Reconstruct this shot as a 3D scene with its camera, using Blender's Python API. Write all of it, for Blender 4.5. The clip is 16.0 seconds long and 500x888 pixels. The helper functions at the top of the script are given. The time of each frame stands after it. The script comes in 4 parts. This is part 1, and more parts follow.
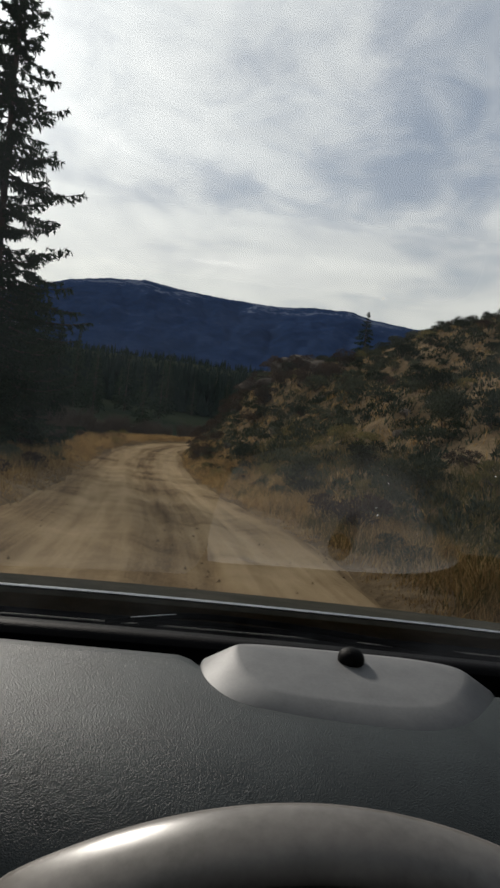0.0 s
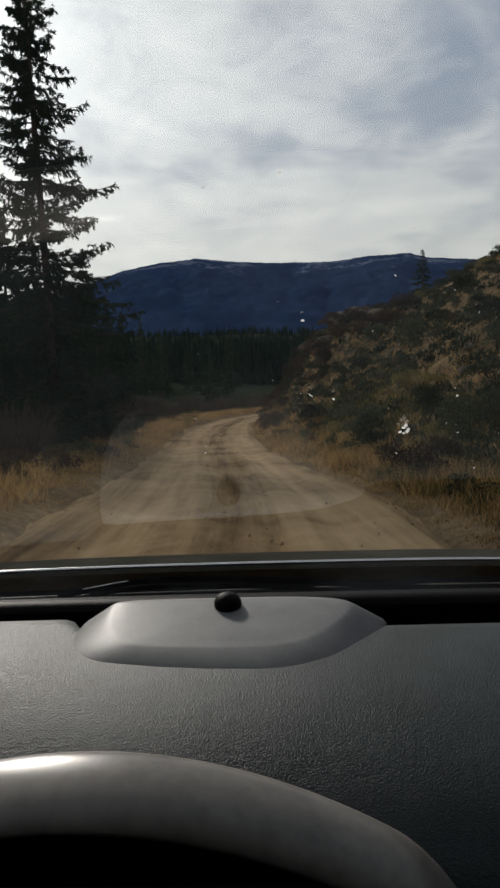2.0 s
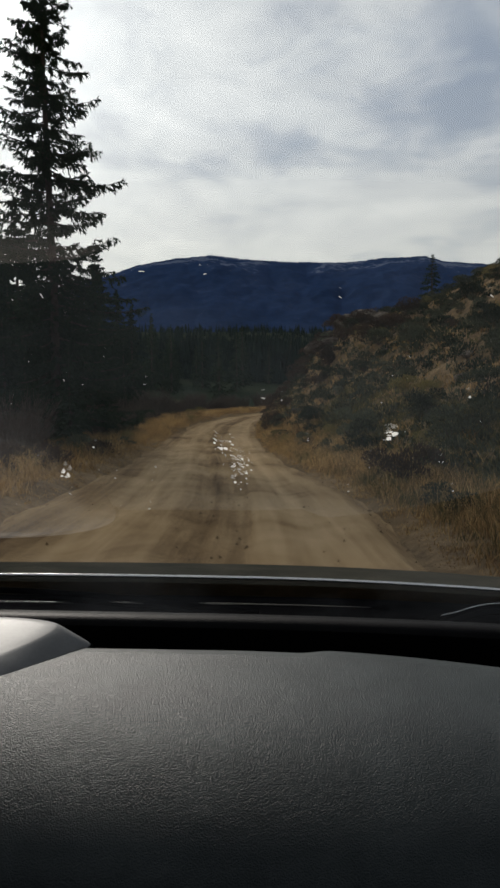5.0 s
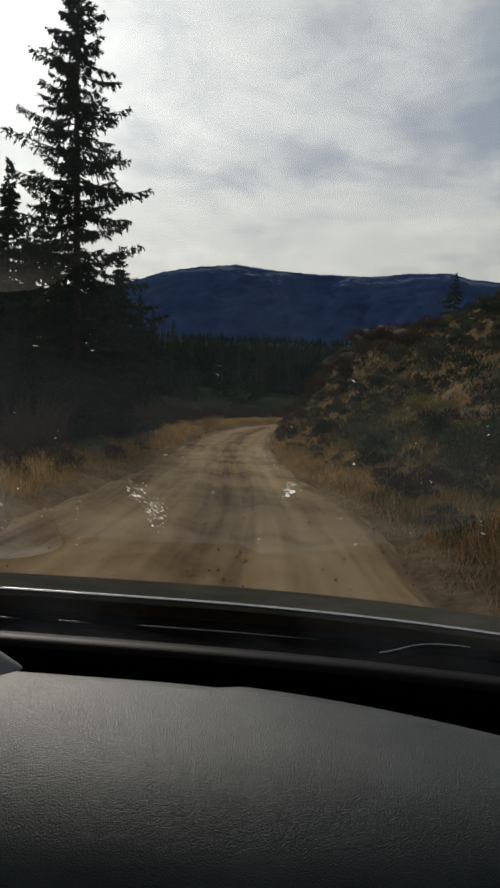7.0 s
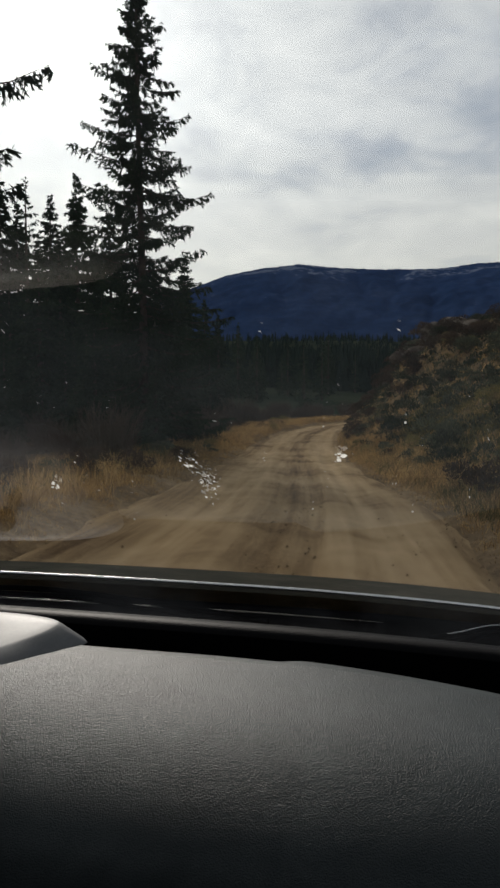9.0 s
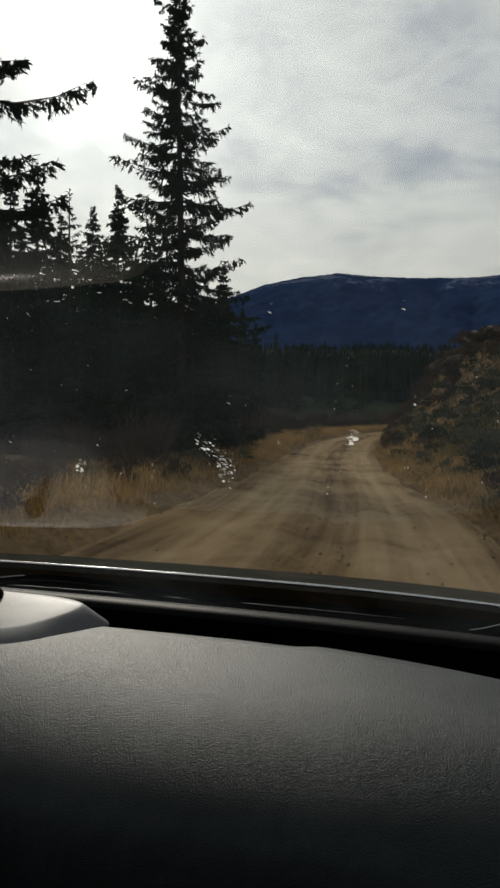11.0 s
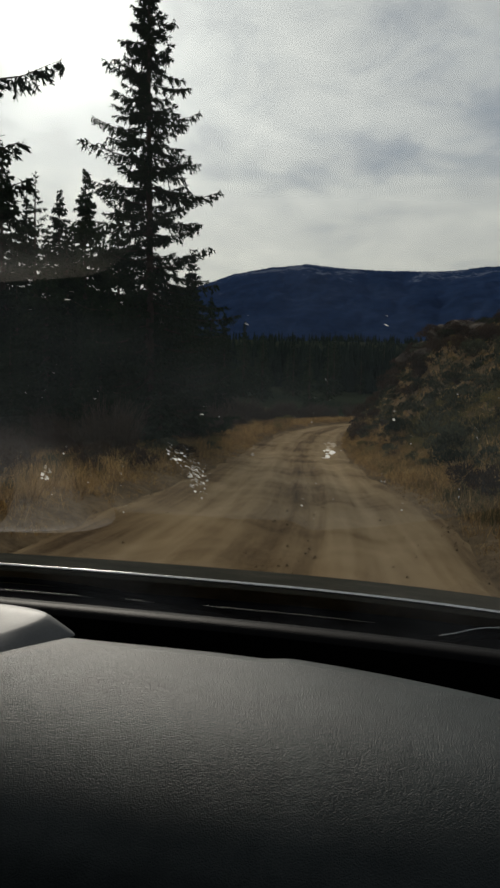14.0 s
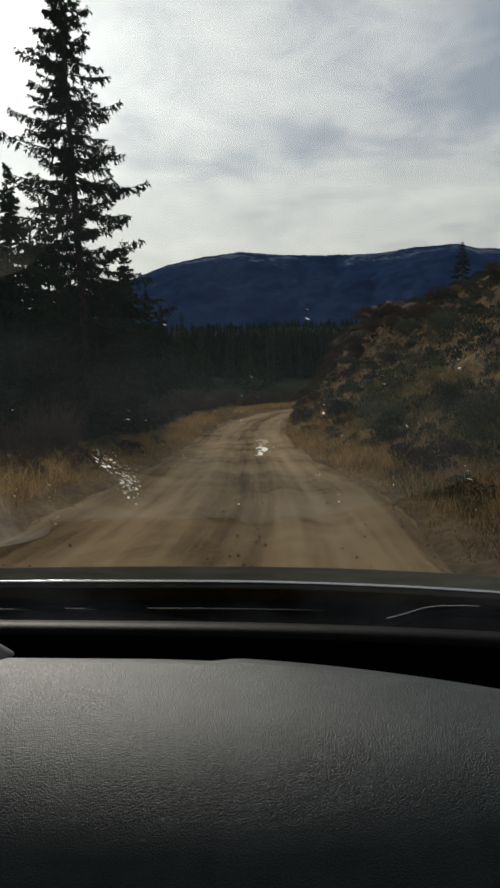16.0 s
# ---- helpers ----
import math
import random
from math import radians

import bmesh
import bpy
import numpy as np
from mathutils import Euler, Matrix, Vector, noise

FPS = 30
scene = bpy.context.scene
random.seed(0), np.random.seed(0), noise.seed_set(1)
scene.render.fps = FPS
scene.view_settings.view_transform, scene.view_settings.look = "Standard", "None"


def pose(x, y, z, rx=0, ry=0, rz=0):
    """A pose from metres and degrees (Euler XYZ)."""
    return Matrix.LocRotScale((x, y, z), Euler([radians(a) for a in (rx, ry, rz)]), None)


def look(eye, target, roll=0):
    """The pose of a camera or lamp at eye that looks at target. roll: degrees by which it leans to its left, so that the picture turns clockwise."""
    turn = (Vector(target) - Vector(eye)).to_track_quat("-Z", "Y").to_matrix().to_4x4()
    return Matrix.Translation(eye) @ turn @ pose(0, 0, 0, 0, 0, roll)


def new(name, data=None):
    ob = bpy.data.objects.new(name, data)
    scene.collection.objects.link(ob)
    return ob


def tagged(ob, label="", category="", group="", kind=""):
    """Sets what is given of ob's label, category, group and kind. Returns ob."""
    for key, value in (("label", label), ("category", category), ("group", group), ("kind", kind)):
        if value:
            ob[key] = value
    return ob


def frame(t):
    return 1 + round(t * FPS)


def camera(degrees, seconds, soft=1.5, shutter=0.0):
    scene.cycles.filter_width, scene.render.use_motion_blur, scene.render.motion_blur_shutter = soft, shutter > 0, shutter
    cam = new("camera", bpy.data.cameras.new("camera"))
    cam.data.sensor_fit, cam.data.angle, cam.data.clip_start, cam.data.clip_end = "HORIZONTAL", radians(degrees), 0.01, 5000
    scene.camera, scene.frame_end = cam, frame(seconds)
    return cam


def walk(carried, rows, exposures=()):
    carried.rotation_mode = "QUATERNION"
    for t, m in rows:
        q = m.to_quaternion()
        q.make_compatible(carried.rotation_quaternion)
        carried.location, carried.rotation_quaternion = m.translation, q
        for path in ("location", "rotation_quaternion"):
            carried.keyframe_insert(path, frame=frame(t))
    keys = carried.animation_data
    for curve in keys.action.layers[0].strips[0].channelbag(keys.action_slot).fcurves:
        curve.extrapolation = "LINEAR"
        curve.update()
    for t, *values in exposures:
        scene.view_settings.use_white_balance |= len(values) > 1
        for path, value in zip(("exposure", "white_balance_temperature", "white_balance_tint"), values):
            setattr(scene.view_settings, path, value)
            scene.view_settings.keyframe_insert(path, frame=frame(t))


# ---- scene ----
# ---- camera ----
cam = camera(42.4, 16.0, soft=2.7)
# seconds, x, y, z, yaw, pitch, roll
PATH = [
    (0.0, 0.074, 10.535, -0.615, -1.43, -2.59, -7.05),
    (0.5, 0.142, 10.537, -0.614, 1.04, -3.18, -0.30),
    (1.0, 0.227, 10.556, -0.617, 2.98, -3.31, 1.46),
    (1.5, 0.293, 10.548, -0.607, 4.06, -5.27, 1.87),
    (2.0, 0.357, 10.571, -0.631, 4.66, -5.84, 2.08),
    (2.5, 0.422, 10.590, -0.635, 4.49, -5.36, 0.30),
    (3.0, 0.492, 10.575, -0.624, 4.67, -5.45, 0.22),
    (3.5, 0.572, 10.572, -0.610, 3.01, -5.03, -0.12),
    (4.0, 0.593, 10.571, -0.606, 3.93, -6.14, 0.45),
    (4.5, 0.668, 10.559, -0.596, 5.04, -6.11, 0.81),
    (7.0, 0.867, 10.514, -0.525, 7.36, -5.16, -2.28),
    (7.5, 0.843, 10.513, -0.527, 6.26, -5.39, -0.13),
    (8.0, 0.876, 10.510, -0.539, 6.98, -5.41, 0.88),
    (8.5, 0.847, 10.515, -0.563, 9.80, -5.41, 0.17),
    (9.0, 0.887, 10.520, -0.563, 13.20, -5.23, -0.06),
    (11.5, 0.917, 10.504, -0.593, 16.53, -4.37, -0.45),
    (12.0, 0.913, 10.506, -0.591, 15.66, -4.33, -0.46),
    (12.5, 0.941, 10.517, -0.592, 15.73, -4.18, 0.11),
    (13.0, 0.886, 10.516, -0.598, 15.11, -4.79, -1.26),
    (13.5, 0.870, 10.534, -0.588, 15.09, -4.01, -1.47),
    (14.0, 0.903, 10.528, -0.568, 13.69, -5.32, -1.24),
    (14.5, 0.857, 10.532, -0.531, 12.38, -6.12, -0.84),
    (15.0, 0.940, 10.553, -0.563, 11.30, -6.50, 3.02),
    (15.5, 0.943, 10.550, -0.571, 10.31, -6.73, 2.50),
    (16.0, 0.914, 10.549, -0.559, 8.46, -6.28, 2.05),
]
walk(cam, [(t, pose(x, y, z, 90 + p, r, yw)) for t, x, y, z, yw, p, r in PATH],
     exposures=[(0.0, 0.20, 6350, 10), (1.3, 0.12, 6350, 10), (2.5, 0.06, 6300, 10), (4.6, 0.14, 6300, 10), (7.0, 0.02, 6450, 10), (8.4, 0.0, 6450, 10), (9.0, 0.10, 6350, 10), (11.5, -0.12, 6500, 7), (14.0, -0.22, 6500, 7), (15.4, -0.18, 6450, 7), (16.0, 0.05, 6400, 8)])

# ---- light ----
SUN_AZ, SUN_EL = radians(31), radians(28)          # azimuth is to the left of +y
SUN_DIR = Vector((-math.sin(SUN_AZ) * math.cos(SUN_EL), math.cos(SUN_AZ) * math.cos(SUN_EL), math.sin(SUN_EL)))
sun = new("sun", bpy.data.lights.new("sun", "SUN"))
sun.data.energy, sun.data.angle, sun.data.color = 4.4, radians(8), (1.0, 0.92, 0.81)
sun.matrix_world = look(SUN_DIR * 300, (0, 0, 0))


class Nodes:
    """Short hand for building a node tree."""

    def __init__(self, tree):
        self.t = tree
        tree.nodes.clear()

    def n(self, kind, props=None, **ins):
        nd = self.t.nodes.new(kind)
        for k, v in (props or {}).items():
            if k == "operation":
                nd.operation = v
            elif k == "blend_type":
                nd.blend_type = v
            elif k == "sky_type":
                nd.sky_type = v
            elif k == "data_type":
                nd.data_type = v
        for k, v in ins.items():
            key = int(k[1:]) if k[0] == "i" and k[1:].isdigit() else k.replace("_", " ")
            sock = nd.inputs[key]
            if hasattr(v, "is_linked") or hasattr(v, "links"):
                self.t.links.new(v, sock)
            else:
                sock.default_value = v
        return nd

    def math(self, op, a, b=0.0, clamp=False):
        nd = self.n("ShaderNodeMath", {"operation": op}, i0=a, i1=b)
        nd.use_clamp = clamp
        return nd.outputs[0]

    def ramp(self, fac, stops):
        nd = self.n("ShaderNodeValToRGB", Fac=fac)
        e = nd.color_ramp.elements
        while len(e) < len(stops):
            e.new(0.5)
        for el, (p, c) in zip(e, stops):
            el.position, el.color = p, (*c, 1) if len(c) == 3 else c
        return nd.outputs[0]

    def mix(self, fac, a, b, blend="MIX"):
        nd = self.n("ShaderNodeMixRGB", {"blend_type": blend}, Fac=fac, Color1=a, Color2=b)
        return nd.outputs[0]

    def noise(self, vec, scale, detail=5.0, rough=0.55, distort=0.0):
        nd = self.n("ShaderNodeTexNoise", Scale=scale, Detail=detail, Roughness=rough, Distortion=distort)
        if vec is not None:
            self.t.links.new(vec, nd.inputs["Vector"])
        return nd.outputs["Fac"]

    def link(self, a, b):
        self.t.links.new(a, b)


world = bpy.data.worlds.new("sky")
scene.world = world
world.use_nodes = True
w = Nodes(world.node_tree)
geo = w.n("ShaderNodeTexCoord").outputs["Generated"]
sep = w.n("ShaderNodeSeparateXYZ", Vector=geo)
up = w.math("MAXIMUM", sep.outputs[2], 0.0)
den = w.math("ADD", up, 0.16)
flat = w.n("ShaderNodeCombineXYZ", X=w.math("DIVIDE", sep.outputs[0], den), Y=w.math("DIVIDE", sep.outputs[1], den), Z=0.0).outputs[0]
big = w.noise(flat, 1.15, 6.0, 0.56, 0.35)
fine = w.noise(flat, 4.2, 8.0, 0.62, 0.6)
thick = w.math("ADD", w.math("MULTIPLY", big, 0.72), w.math("MULTIPLY", fine, 0.28))
# bank of thicker, greyer cloud towards the right of the valley
bank = w.math("MULTIPLY", w.ramp(w.math("ADD", sep.outputs[0], 0.5), [(0.22, (0, 0, 0)), (0.62, (1, 1, 1))]), w.ramp(up, [(0.2, (0, 0, 0)), (0.45, (1, 1, 1))]))
thick = w.math("SUBTRACT", thick, w.math("MULTIPLY", bank, 0.07))
cloud = w.ramp(thick, [(0.36, (0.37, 0.41, 0.47)), (0.44, (0.49, 0.515, 0.55)), (0.50, (0.62, 0.635, 0.64)), (0.60, (0.78, 0.78, 0.76))])
low = w.ramp(w.math("MULTIPLY", up, 1.0), [(0.10, (1, 1, 1)), (0.34, (0, 0, 0))])
cloud = w.mix(w.math("MULTIPLY", low, 0.72), cloud, (0.70, 0.68, 0.59, 1))
streak = w.noise(w.n("ShaderNodeVectorMath", {"operation": "MULTIPLY"}, i0=geo, i1=(3, 3, 26)).outputs[0], 1.0, 4.0, 0.55, 0.4)
cloud = w.mix(w.math("MULTIPLY", w.ramp(streak, [(0.45, (0, 0, 0)), (0.62, (1, 1, 1))]), 0.22), cloud, (0.50, 0.51, 0.52, 1))
near_sun = w.n("ShaderNodeVectorMath", {"operation": "DOT_PRODUCT"}, i0=geo, i1=tuple(SUN_DIR)).outputs["Value"]
near_sun = w.math("MAXIMUM", near_sun, 0.0)
veil = w.math("ADD", w.math("MULTIPLY", w.math("POWER", near_sun, 9.0), 0.34), w.math("MULTIPLY", w.math("POWER", near_sun, 60.0), 0.8))
veil = w.math("ADD", veil, w.math("MULTIPLY", w.math("POWER", near_sun, 500.0), 3.0))
veil = w.math("MULTIPLY", veil, w.math("ADD", 0.35, w.math("MULTIPLY", thick, 1.3)))
cloud = w.mix(1.0, cloud, w.mix(1.0, w.n("ShaderNodeCombineXYZ", X=veil, Y=veil, Z=veil).outputs[0], (1.0, 0.98, 0.9, 1), "MULTIPLY"), "ADD")
sky_node = w.n("ShaderNodeTexSky", {"sky_type": "NISHITA"})
sky_node.sun_disc, sky_node.sun_elevation, sky_node.sun_rotation = False, SUN_EL, -SUN_AZ
clear = w.mix(1.0, sky_node.outputs[0], (0.06, 0.06, 0.06, 1), "MULTIPLY")
gap = w.ramp(thick, [(0.36, (0.3, 0.3, 0.3)), (0.47, (0, 0, 0))])
colour = w.mix(gap, cloud, clear)
bg = w.n("ShaderNodeBackground", Color=colour, Strength=1.0)
out = w.n("ShaderNodeOutputWorld", Surface=bg.outputs[0])

# ---- materials ----


def material(name, stops, scale=3.0, rough=0.9, bump=0.3, bump_scale=None, metal=0.0, fine=0.35, vary=0.0, detail=6.0, spec=0.5, coat=0.0, depth=0.02):
    """Procedural surface: a ramp over coarse noise, a finer grain over it, optional change from object to object."""
    m = bpy.data.materials.new(name)
    m.use_nodes = True
    s = Nodes(m.node_tree)
    pos = s.n("ShaderNodeTexCoord").outputs["Object"]
    a = s.noise(pos, scale, detail, 0.6, 0.2)
    b = s.noise(pos, scale * 9, 4.0, 0.6)
    fac = s.math("ADD", s.math("MULTIPLY", a, 1 - fine), s.math("MULTIPLY", b, fine))
    if vary:
        rnd = s.n("ShaderNodeObjectInfo").outputs["Random"]
        fac = s.math("ADD", fac, s.math("MULTIPLY", s.math("SUBTRACT", rnd, 0.5), vary))
    n = len(stops)
    col = s.ramp(fac, [(0.3 + 0.4 * i / max(1, n - 1), c) for i, c in enumerate(stops)])
    if spec:
        bs = s.n("ShaderNodeBsdfPrincipled", Base_Color=col, Roughness=rough, Metallic=metal)
        bs.inputs["Specular IOR Level"].default_value = spec
        bs.inputs["Coat Weight"].default_value = coat
    else:
        bs = s.n("ShaderNodeBsdfDiffuse", Color=col, Roughness=0.6)
    if bump:
        h = s.noise(pos, bump_scale or scale * 12, 5.0, 0.6)
        bp = s.n("ShaderNodeBump", Strength=bump, Distance=depth, Height=h)
        s.link(bp.outputs[0], bs.inputs["Normal"])
    s.link(bs.outputs[0], s.n("ShaderNodeOutputMaterial").inputs[0])
    return m


def leafy(name, stops, vary=0.5, island=0.5, rough=0.75, through_light=0.25):
    """Leaves and blades: colour changes from piece to piece and from plant to plant; some light passes through."""
    m = bpy.data.materials.new(name)
    m.use_nodes = True
    s = Nodes(m.node_tree)
    isl = s.n("ShaderNodeNewGeometry").outputs["Random Per Island"]
    rnd = s.n("ShaderNodeObjectInfo").outputs["Random"]
    pos = s.n("ShaderNodeTexCoord").outputs["Object"]
    big = s.noise(pos, 0.35, 3.0)
    fac = s.math("ADD", s.math("MULTIPLY", isl, island), s.math("MULTIPLY", rnd, vary))
    fac = s.math("ADD", fac, s.math("MULTIPLY", s.math("SUBTRACT", big, 0.5), 0.9))
    n = len(stops)
    col = s.ramp(fac, [(i / max(1, n - 1), c) for i, c in enumerate(stops)])
    bs = s.n("ShaderNodeBsdfDiffuse", Color=col, Roughness=rough)
    tr = s.n("ShaderNodeBsdfTranslucent", Color=col)
    mx = s.n("ShaderNodeMixShader", i0=through_light, i1=bs.outputs[0], i2=tr.outputs[0])
    s.link(mx.outputs[0], s.n("ShaderNodeOutputMaterial").inputs[0])
    return m


def m_soil():
    m = bpy.data.materials.new("dry soil and forest floor")
    m.use_nodes = True
    s = Nodes(m.node_tree)
    pos = s.n("ShaderNodeTexCoord").outputs["Object"]
    big = s.noise(pos, 0.45, 6.0, 0.62, 0.3)
    fine = s.noise(pos, 7.0, 5.0, 0.65)
    fac = s.math("ADD", s.math("MULTIPLY", big, 0.6), s.math("MULTIPLY", fine, 0.4))
    soil = s.ramp(fac, [(0.36, (0.065, 0.047, 0.028)), (0.5, (0.155, 0.110, 0.064)), (0.66, (0.28, 0.204, 0.121))])
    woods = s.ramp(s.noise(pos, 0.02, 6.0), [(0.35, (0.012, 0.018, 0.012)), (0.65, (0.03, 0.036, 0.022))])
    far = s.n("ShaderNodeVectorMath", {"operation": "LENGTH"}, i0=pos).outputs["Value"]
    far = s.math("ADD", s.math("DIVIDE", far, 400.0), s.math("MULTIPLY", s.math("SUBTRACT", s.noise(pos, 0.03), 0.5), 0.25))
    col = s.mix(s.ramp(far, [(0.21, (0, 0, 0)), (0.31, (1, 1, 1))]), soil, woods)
    bs = s.n("ShaderNodeBsdfDiffuse", Color=col, Roughness=0.8)
    bp = s.n("ShaderNodeBump", Strength=0.7, Distance=0.06, Height=fine)
    s.link(bp.outputs[0], bs.inputs["Normal"])
    s.link(bs.outputs[0], s.n("ShaderNodeOutputMaterial").inputs[0])
    return m


M_SOIL = m_soil()
M_STONE = material("weathered stone", [(0.045, 0.036, 0.03), (0.09, 0.074, 0.06), (0.2, 0.172, 0.145)], 2.2, 0.9, 0.7, 9, vary=0.25, depth=0.06, spec=0.0)
M_CLOD = material("dry clods", [(0.12, 0.086, 0.054), (0.19, 0.138, 0.085), (0.26, 0.193, 0.12)], 3.0, 0.95, 0.0, spec=0.0)
M_BARK = material("spruce bark", [(0.026, 0.021, 0.017), (0.05, 0.041, 0.033), (0.08, 0.067, 0.054)], 4, 0.95, 0.8, 18, depth=0.04, spec=0.0)
M_PALE_BARK = material("pale aspen bark", [(0.09, 0.08, 0.065), (0.15, 0.135, 0.11), (0.2, 0.185, 0.155)], 5, 0.85, 0.4)
M_TWIG = material("grey twigs", [(0.04, 0.031, 0.025), (0.075, 0.059, 0.048), (0.115, 0.092, 0.076)], 5, 0.9, 0.0, spec=0.0)
M_NEEDLE = leafy("spruce needles", [(0.010, 0.018, 0.012), (0.02, 0.034, 0.02), (0.036, 0.052, 0.028)], 0.35, 0.55, 0.7, 0.15)
M_FOREST = leafy("distant spruce forest", [(0.008, 0.016, 0.014), (0.014, 0.025, 0.020), (0.022, 0.034, 0.024)], 0.0, 0.7, 0.9, 0.0)
M_SAGE = leafy("sagebrush leaves", [(0.013, 0.016, 0.011), (0.030, 0.036, 0.023), (0.064, 0.071, 0.047), (0.13, 0.132, 0.088)], 0.5, 0.5, 0.75, 0.12)
M_RABBIT = leafy("yellowed brush leaves", [(0.07, 0.063, 0.028), (0.125, 0.106, 0.044), (0.19, 0.158, 0.065)], 0.5, 0.5)
M_RUST = leafy("rust brown brush", [(0.022, 0.017, 0.014), (0.042, 0.030, 0.023), (0.072, 0.050, 0.034)], 0.5, 0.5)
M_GRASS = leafy("dry golden grass", [(0.09, 0.054, 0.023), (0.185, 0.116, 0.048), (0.29, 0.19, 0.081), (0.41, 0.29, 0.135)], 0.0, 0.9, 0.7, 0.35)
M_GREEN_GRASS = leafy("olive grass", [(0.04, 0.042, 0.018), (0.075, 0.068, 0.028), (0.13, 0.10, 0.042)], 0.0, 0.9, 0.7, 0.3)


def m_road():
    m = bpy.data.materials.new("packed sandy dirt")
    m.use_nodes = True
    s = Nodes(m.node_tree)
    pos = s.n("ShaderNodeTexCoord").outputs["Object"]
    u = s.n("ShaderNodeUVMap").outputs[0]
    uv = s.n("ShaderNodeSeparateXYZ", Vector=u)
    along = s.n("ShaderNodeCombineXYZ", X=s.math("MULTIPLY", uv.outputs[0], 9.0), Y=s.math("MULTIPLY", uv.outputs[1], 0.35), Z=0.0).outputs[0]
    streak = s.noise(along, 1.6, 5.0, 0.6, 0.3)
    blot = s.noise(pos, 0.55, 6.0, 0.6, 0.5)
    grain = s.noise(pos, 38.0, 4.0, 0.65)
    fac = s.math("ADD", s.math("MULTIPLY", streak, 0.40), s.math("ADD", s.math("MULTIPLY", blot, 0.40), s.math("MULTIPLY", grain, 0.2)))
    across = s.math("MULTIPLY", uv.outputs[0], 4.0)
    for middle, half, packed in ((-0.85, 0.45, 0.07), (1.25, 0.5, 0.08), (0.30, 0.30, -0.05), (-1.75, 0.25, -0.06)):
        away = s.math("DIVIDE", s.math("SUBTRACT", across, middle), half)
        bell = s.math("POWER", 2.718, s.math("MULTIPLY", s.math("MULTIPLY", away, away), -1.0))
        fac = s.math("ADD", fac, s.math("MULTIPLY", s.math("MULTIPLY", bell, s.math("ADD", blot, 0.5)), packed))
    col = s.ramp(fac, [(0.36, (0.085, 0.057, 0.034)), (0.44, (0.185, 0.127, 0.071)), (0.53, (0.29, 0.206, 0.116)), (0.66, (0.40, 0.295, 0.175))])
    bs = s.n("ShaderNodeBsdfDiffuse", Color=col, Roughness=0.8)
    hh = s.math("ADD", s.math("MULTIPLY", grain, 0.3), s.math("MULTIPLY", streak, 0.7))
    bp = s.n("ShaderNodeBump", Strength=0.4, Distance=0.04, Height=hh)
    s.link(bp.outputs[0], bs.inputs["Normal"])
    s.link(bs.outputs[0], s.n("ShaderNodeOutputMaterial").inputs[0])
    return m


M_ROAD = m_road()


def m_hazy_mountain():
    m = bpy.data.materials.new("haze-tinted forested mountain")
    m.use_nodes = True
    s = Nodes(m.node_tree)
    pos = s.n("ShaderNodeTexCoord").outputs["Object"]
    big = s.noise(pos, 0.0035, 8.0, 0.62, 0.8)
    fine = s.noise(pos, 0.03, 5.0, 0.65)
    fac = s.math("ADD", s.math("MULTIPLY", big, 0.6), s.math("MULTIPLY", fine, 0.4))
    # Blue of the distance haze is put into the forest's base colour.
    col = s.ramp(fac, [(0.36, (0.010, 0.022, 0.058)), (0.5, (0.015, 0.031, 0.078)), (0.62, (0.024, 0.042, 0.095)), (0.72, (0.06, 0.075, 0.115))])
    z = s.n("ShaderNodeSeparateXYZ", Vector=pos).outputs[2]
    hi = s.math("ADD", s.math("MULTIPLY", z, 1 / 700.0), s.math("MULTIPLY", s.math("SUBTRACT", big, 0.5), 1.3))
    hi = s.math("ADD", hi, s.math("MULTIPLY", s.math("SUBTRACT", fine, 0.5), 0.7))
    snow = s.ramp(hi, [(0.97, (0, 0, 0)), (1.16, (1, 1, 1))])
    col = s.mix(s.math("MULTIPLY", snow, 0.15), col, (0.42, 0.45, 0.52, 1))
    bs = s.n("ShaderNodeBsdfDiffuse", Color=col, Roughness=0.5)
    bp = s.n("ShaderNodeBump", Strength=0.28, Distance=10.0, Height=fine)
    s.link(bp.outputs[0], bs.inputs["Normal"])
    s.link(bs.outputs[0], s.n("ShaderNodeOutputMaterial").inputs[0])
    return m


M_MOUNTAIN = m_hazy_mountain()

# ---- building helpers ----
rng = np.random.default_rng(7)


def mesh_from(name, verts, faces, mat=None, smooth=False):
    """A mesh from arrays: verts (n, 3), faces (m, k) with one k."""
    verts, faces = np.asarray(verts, dtype=np.float32), np.asarray(faces, dtype=np.int32)
    me = bpy.data.meshes.new(name)
    me.vertices.add(len(verts))
    me.vertices.foreach_set("co", verts.ravel())
    k = faces.shape[1]
    me.loops.add(faces.size)
    me.loops.foreach_set("vertex_index", faces.ravel())
    me.polygons.add(len(faces))
    me.polygons.foreach_set("loop_start", np.arange(0, faces.size, k, dtype=np.int32))
    me.polygons.foreach_set("use_smooth", np.full(len(faces), smooth))
    me.update(calc_edges=True)
    if mat:
        me.materials.append(mat)
    return me


def part(name, bm, mat, parent, label="", smooth=True):
    """Links a bmesh (or a ready mesh) as one mesh object under a thing or a part."""
    if isinstance(bm, bpy.types.Mesh):
        me = bm
    else:
        me = bpy.data.meshes.new(name)
        bmesh.ops.recalc_face_normals(bm, faces=bm.faces)
        bm.to_mesh(me)
        bm.free()
        me.materials.append(mat)
        for p in me.polygons:
            p.use_smooth = smooth
    ob = new(name, me)
    ob.parent = parent
    if label:
        ob["label"] = label
    if name in ("branchwork", "crown", "foliage", "woody_base", "thicket", "speckling"):
        ob["kind"] = "stuff"
    return ob


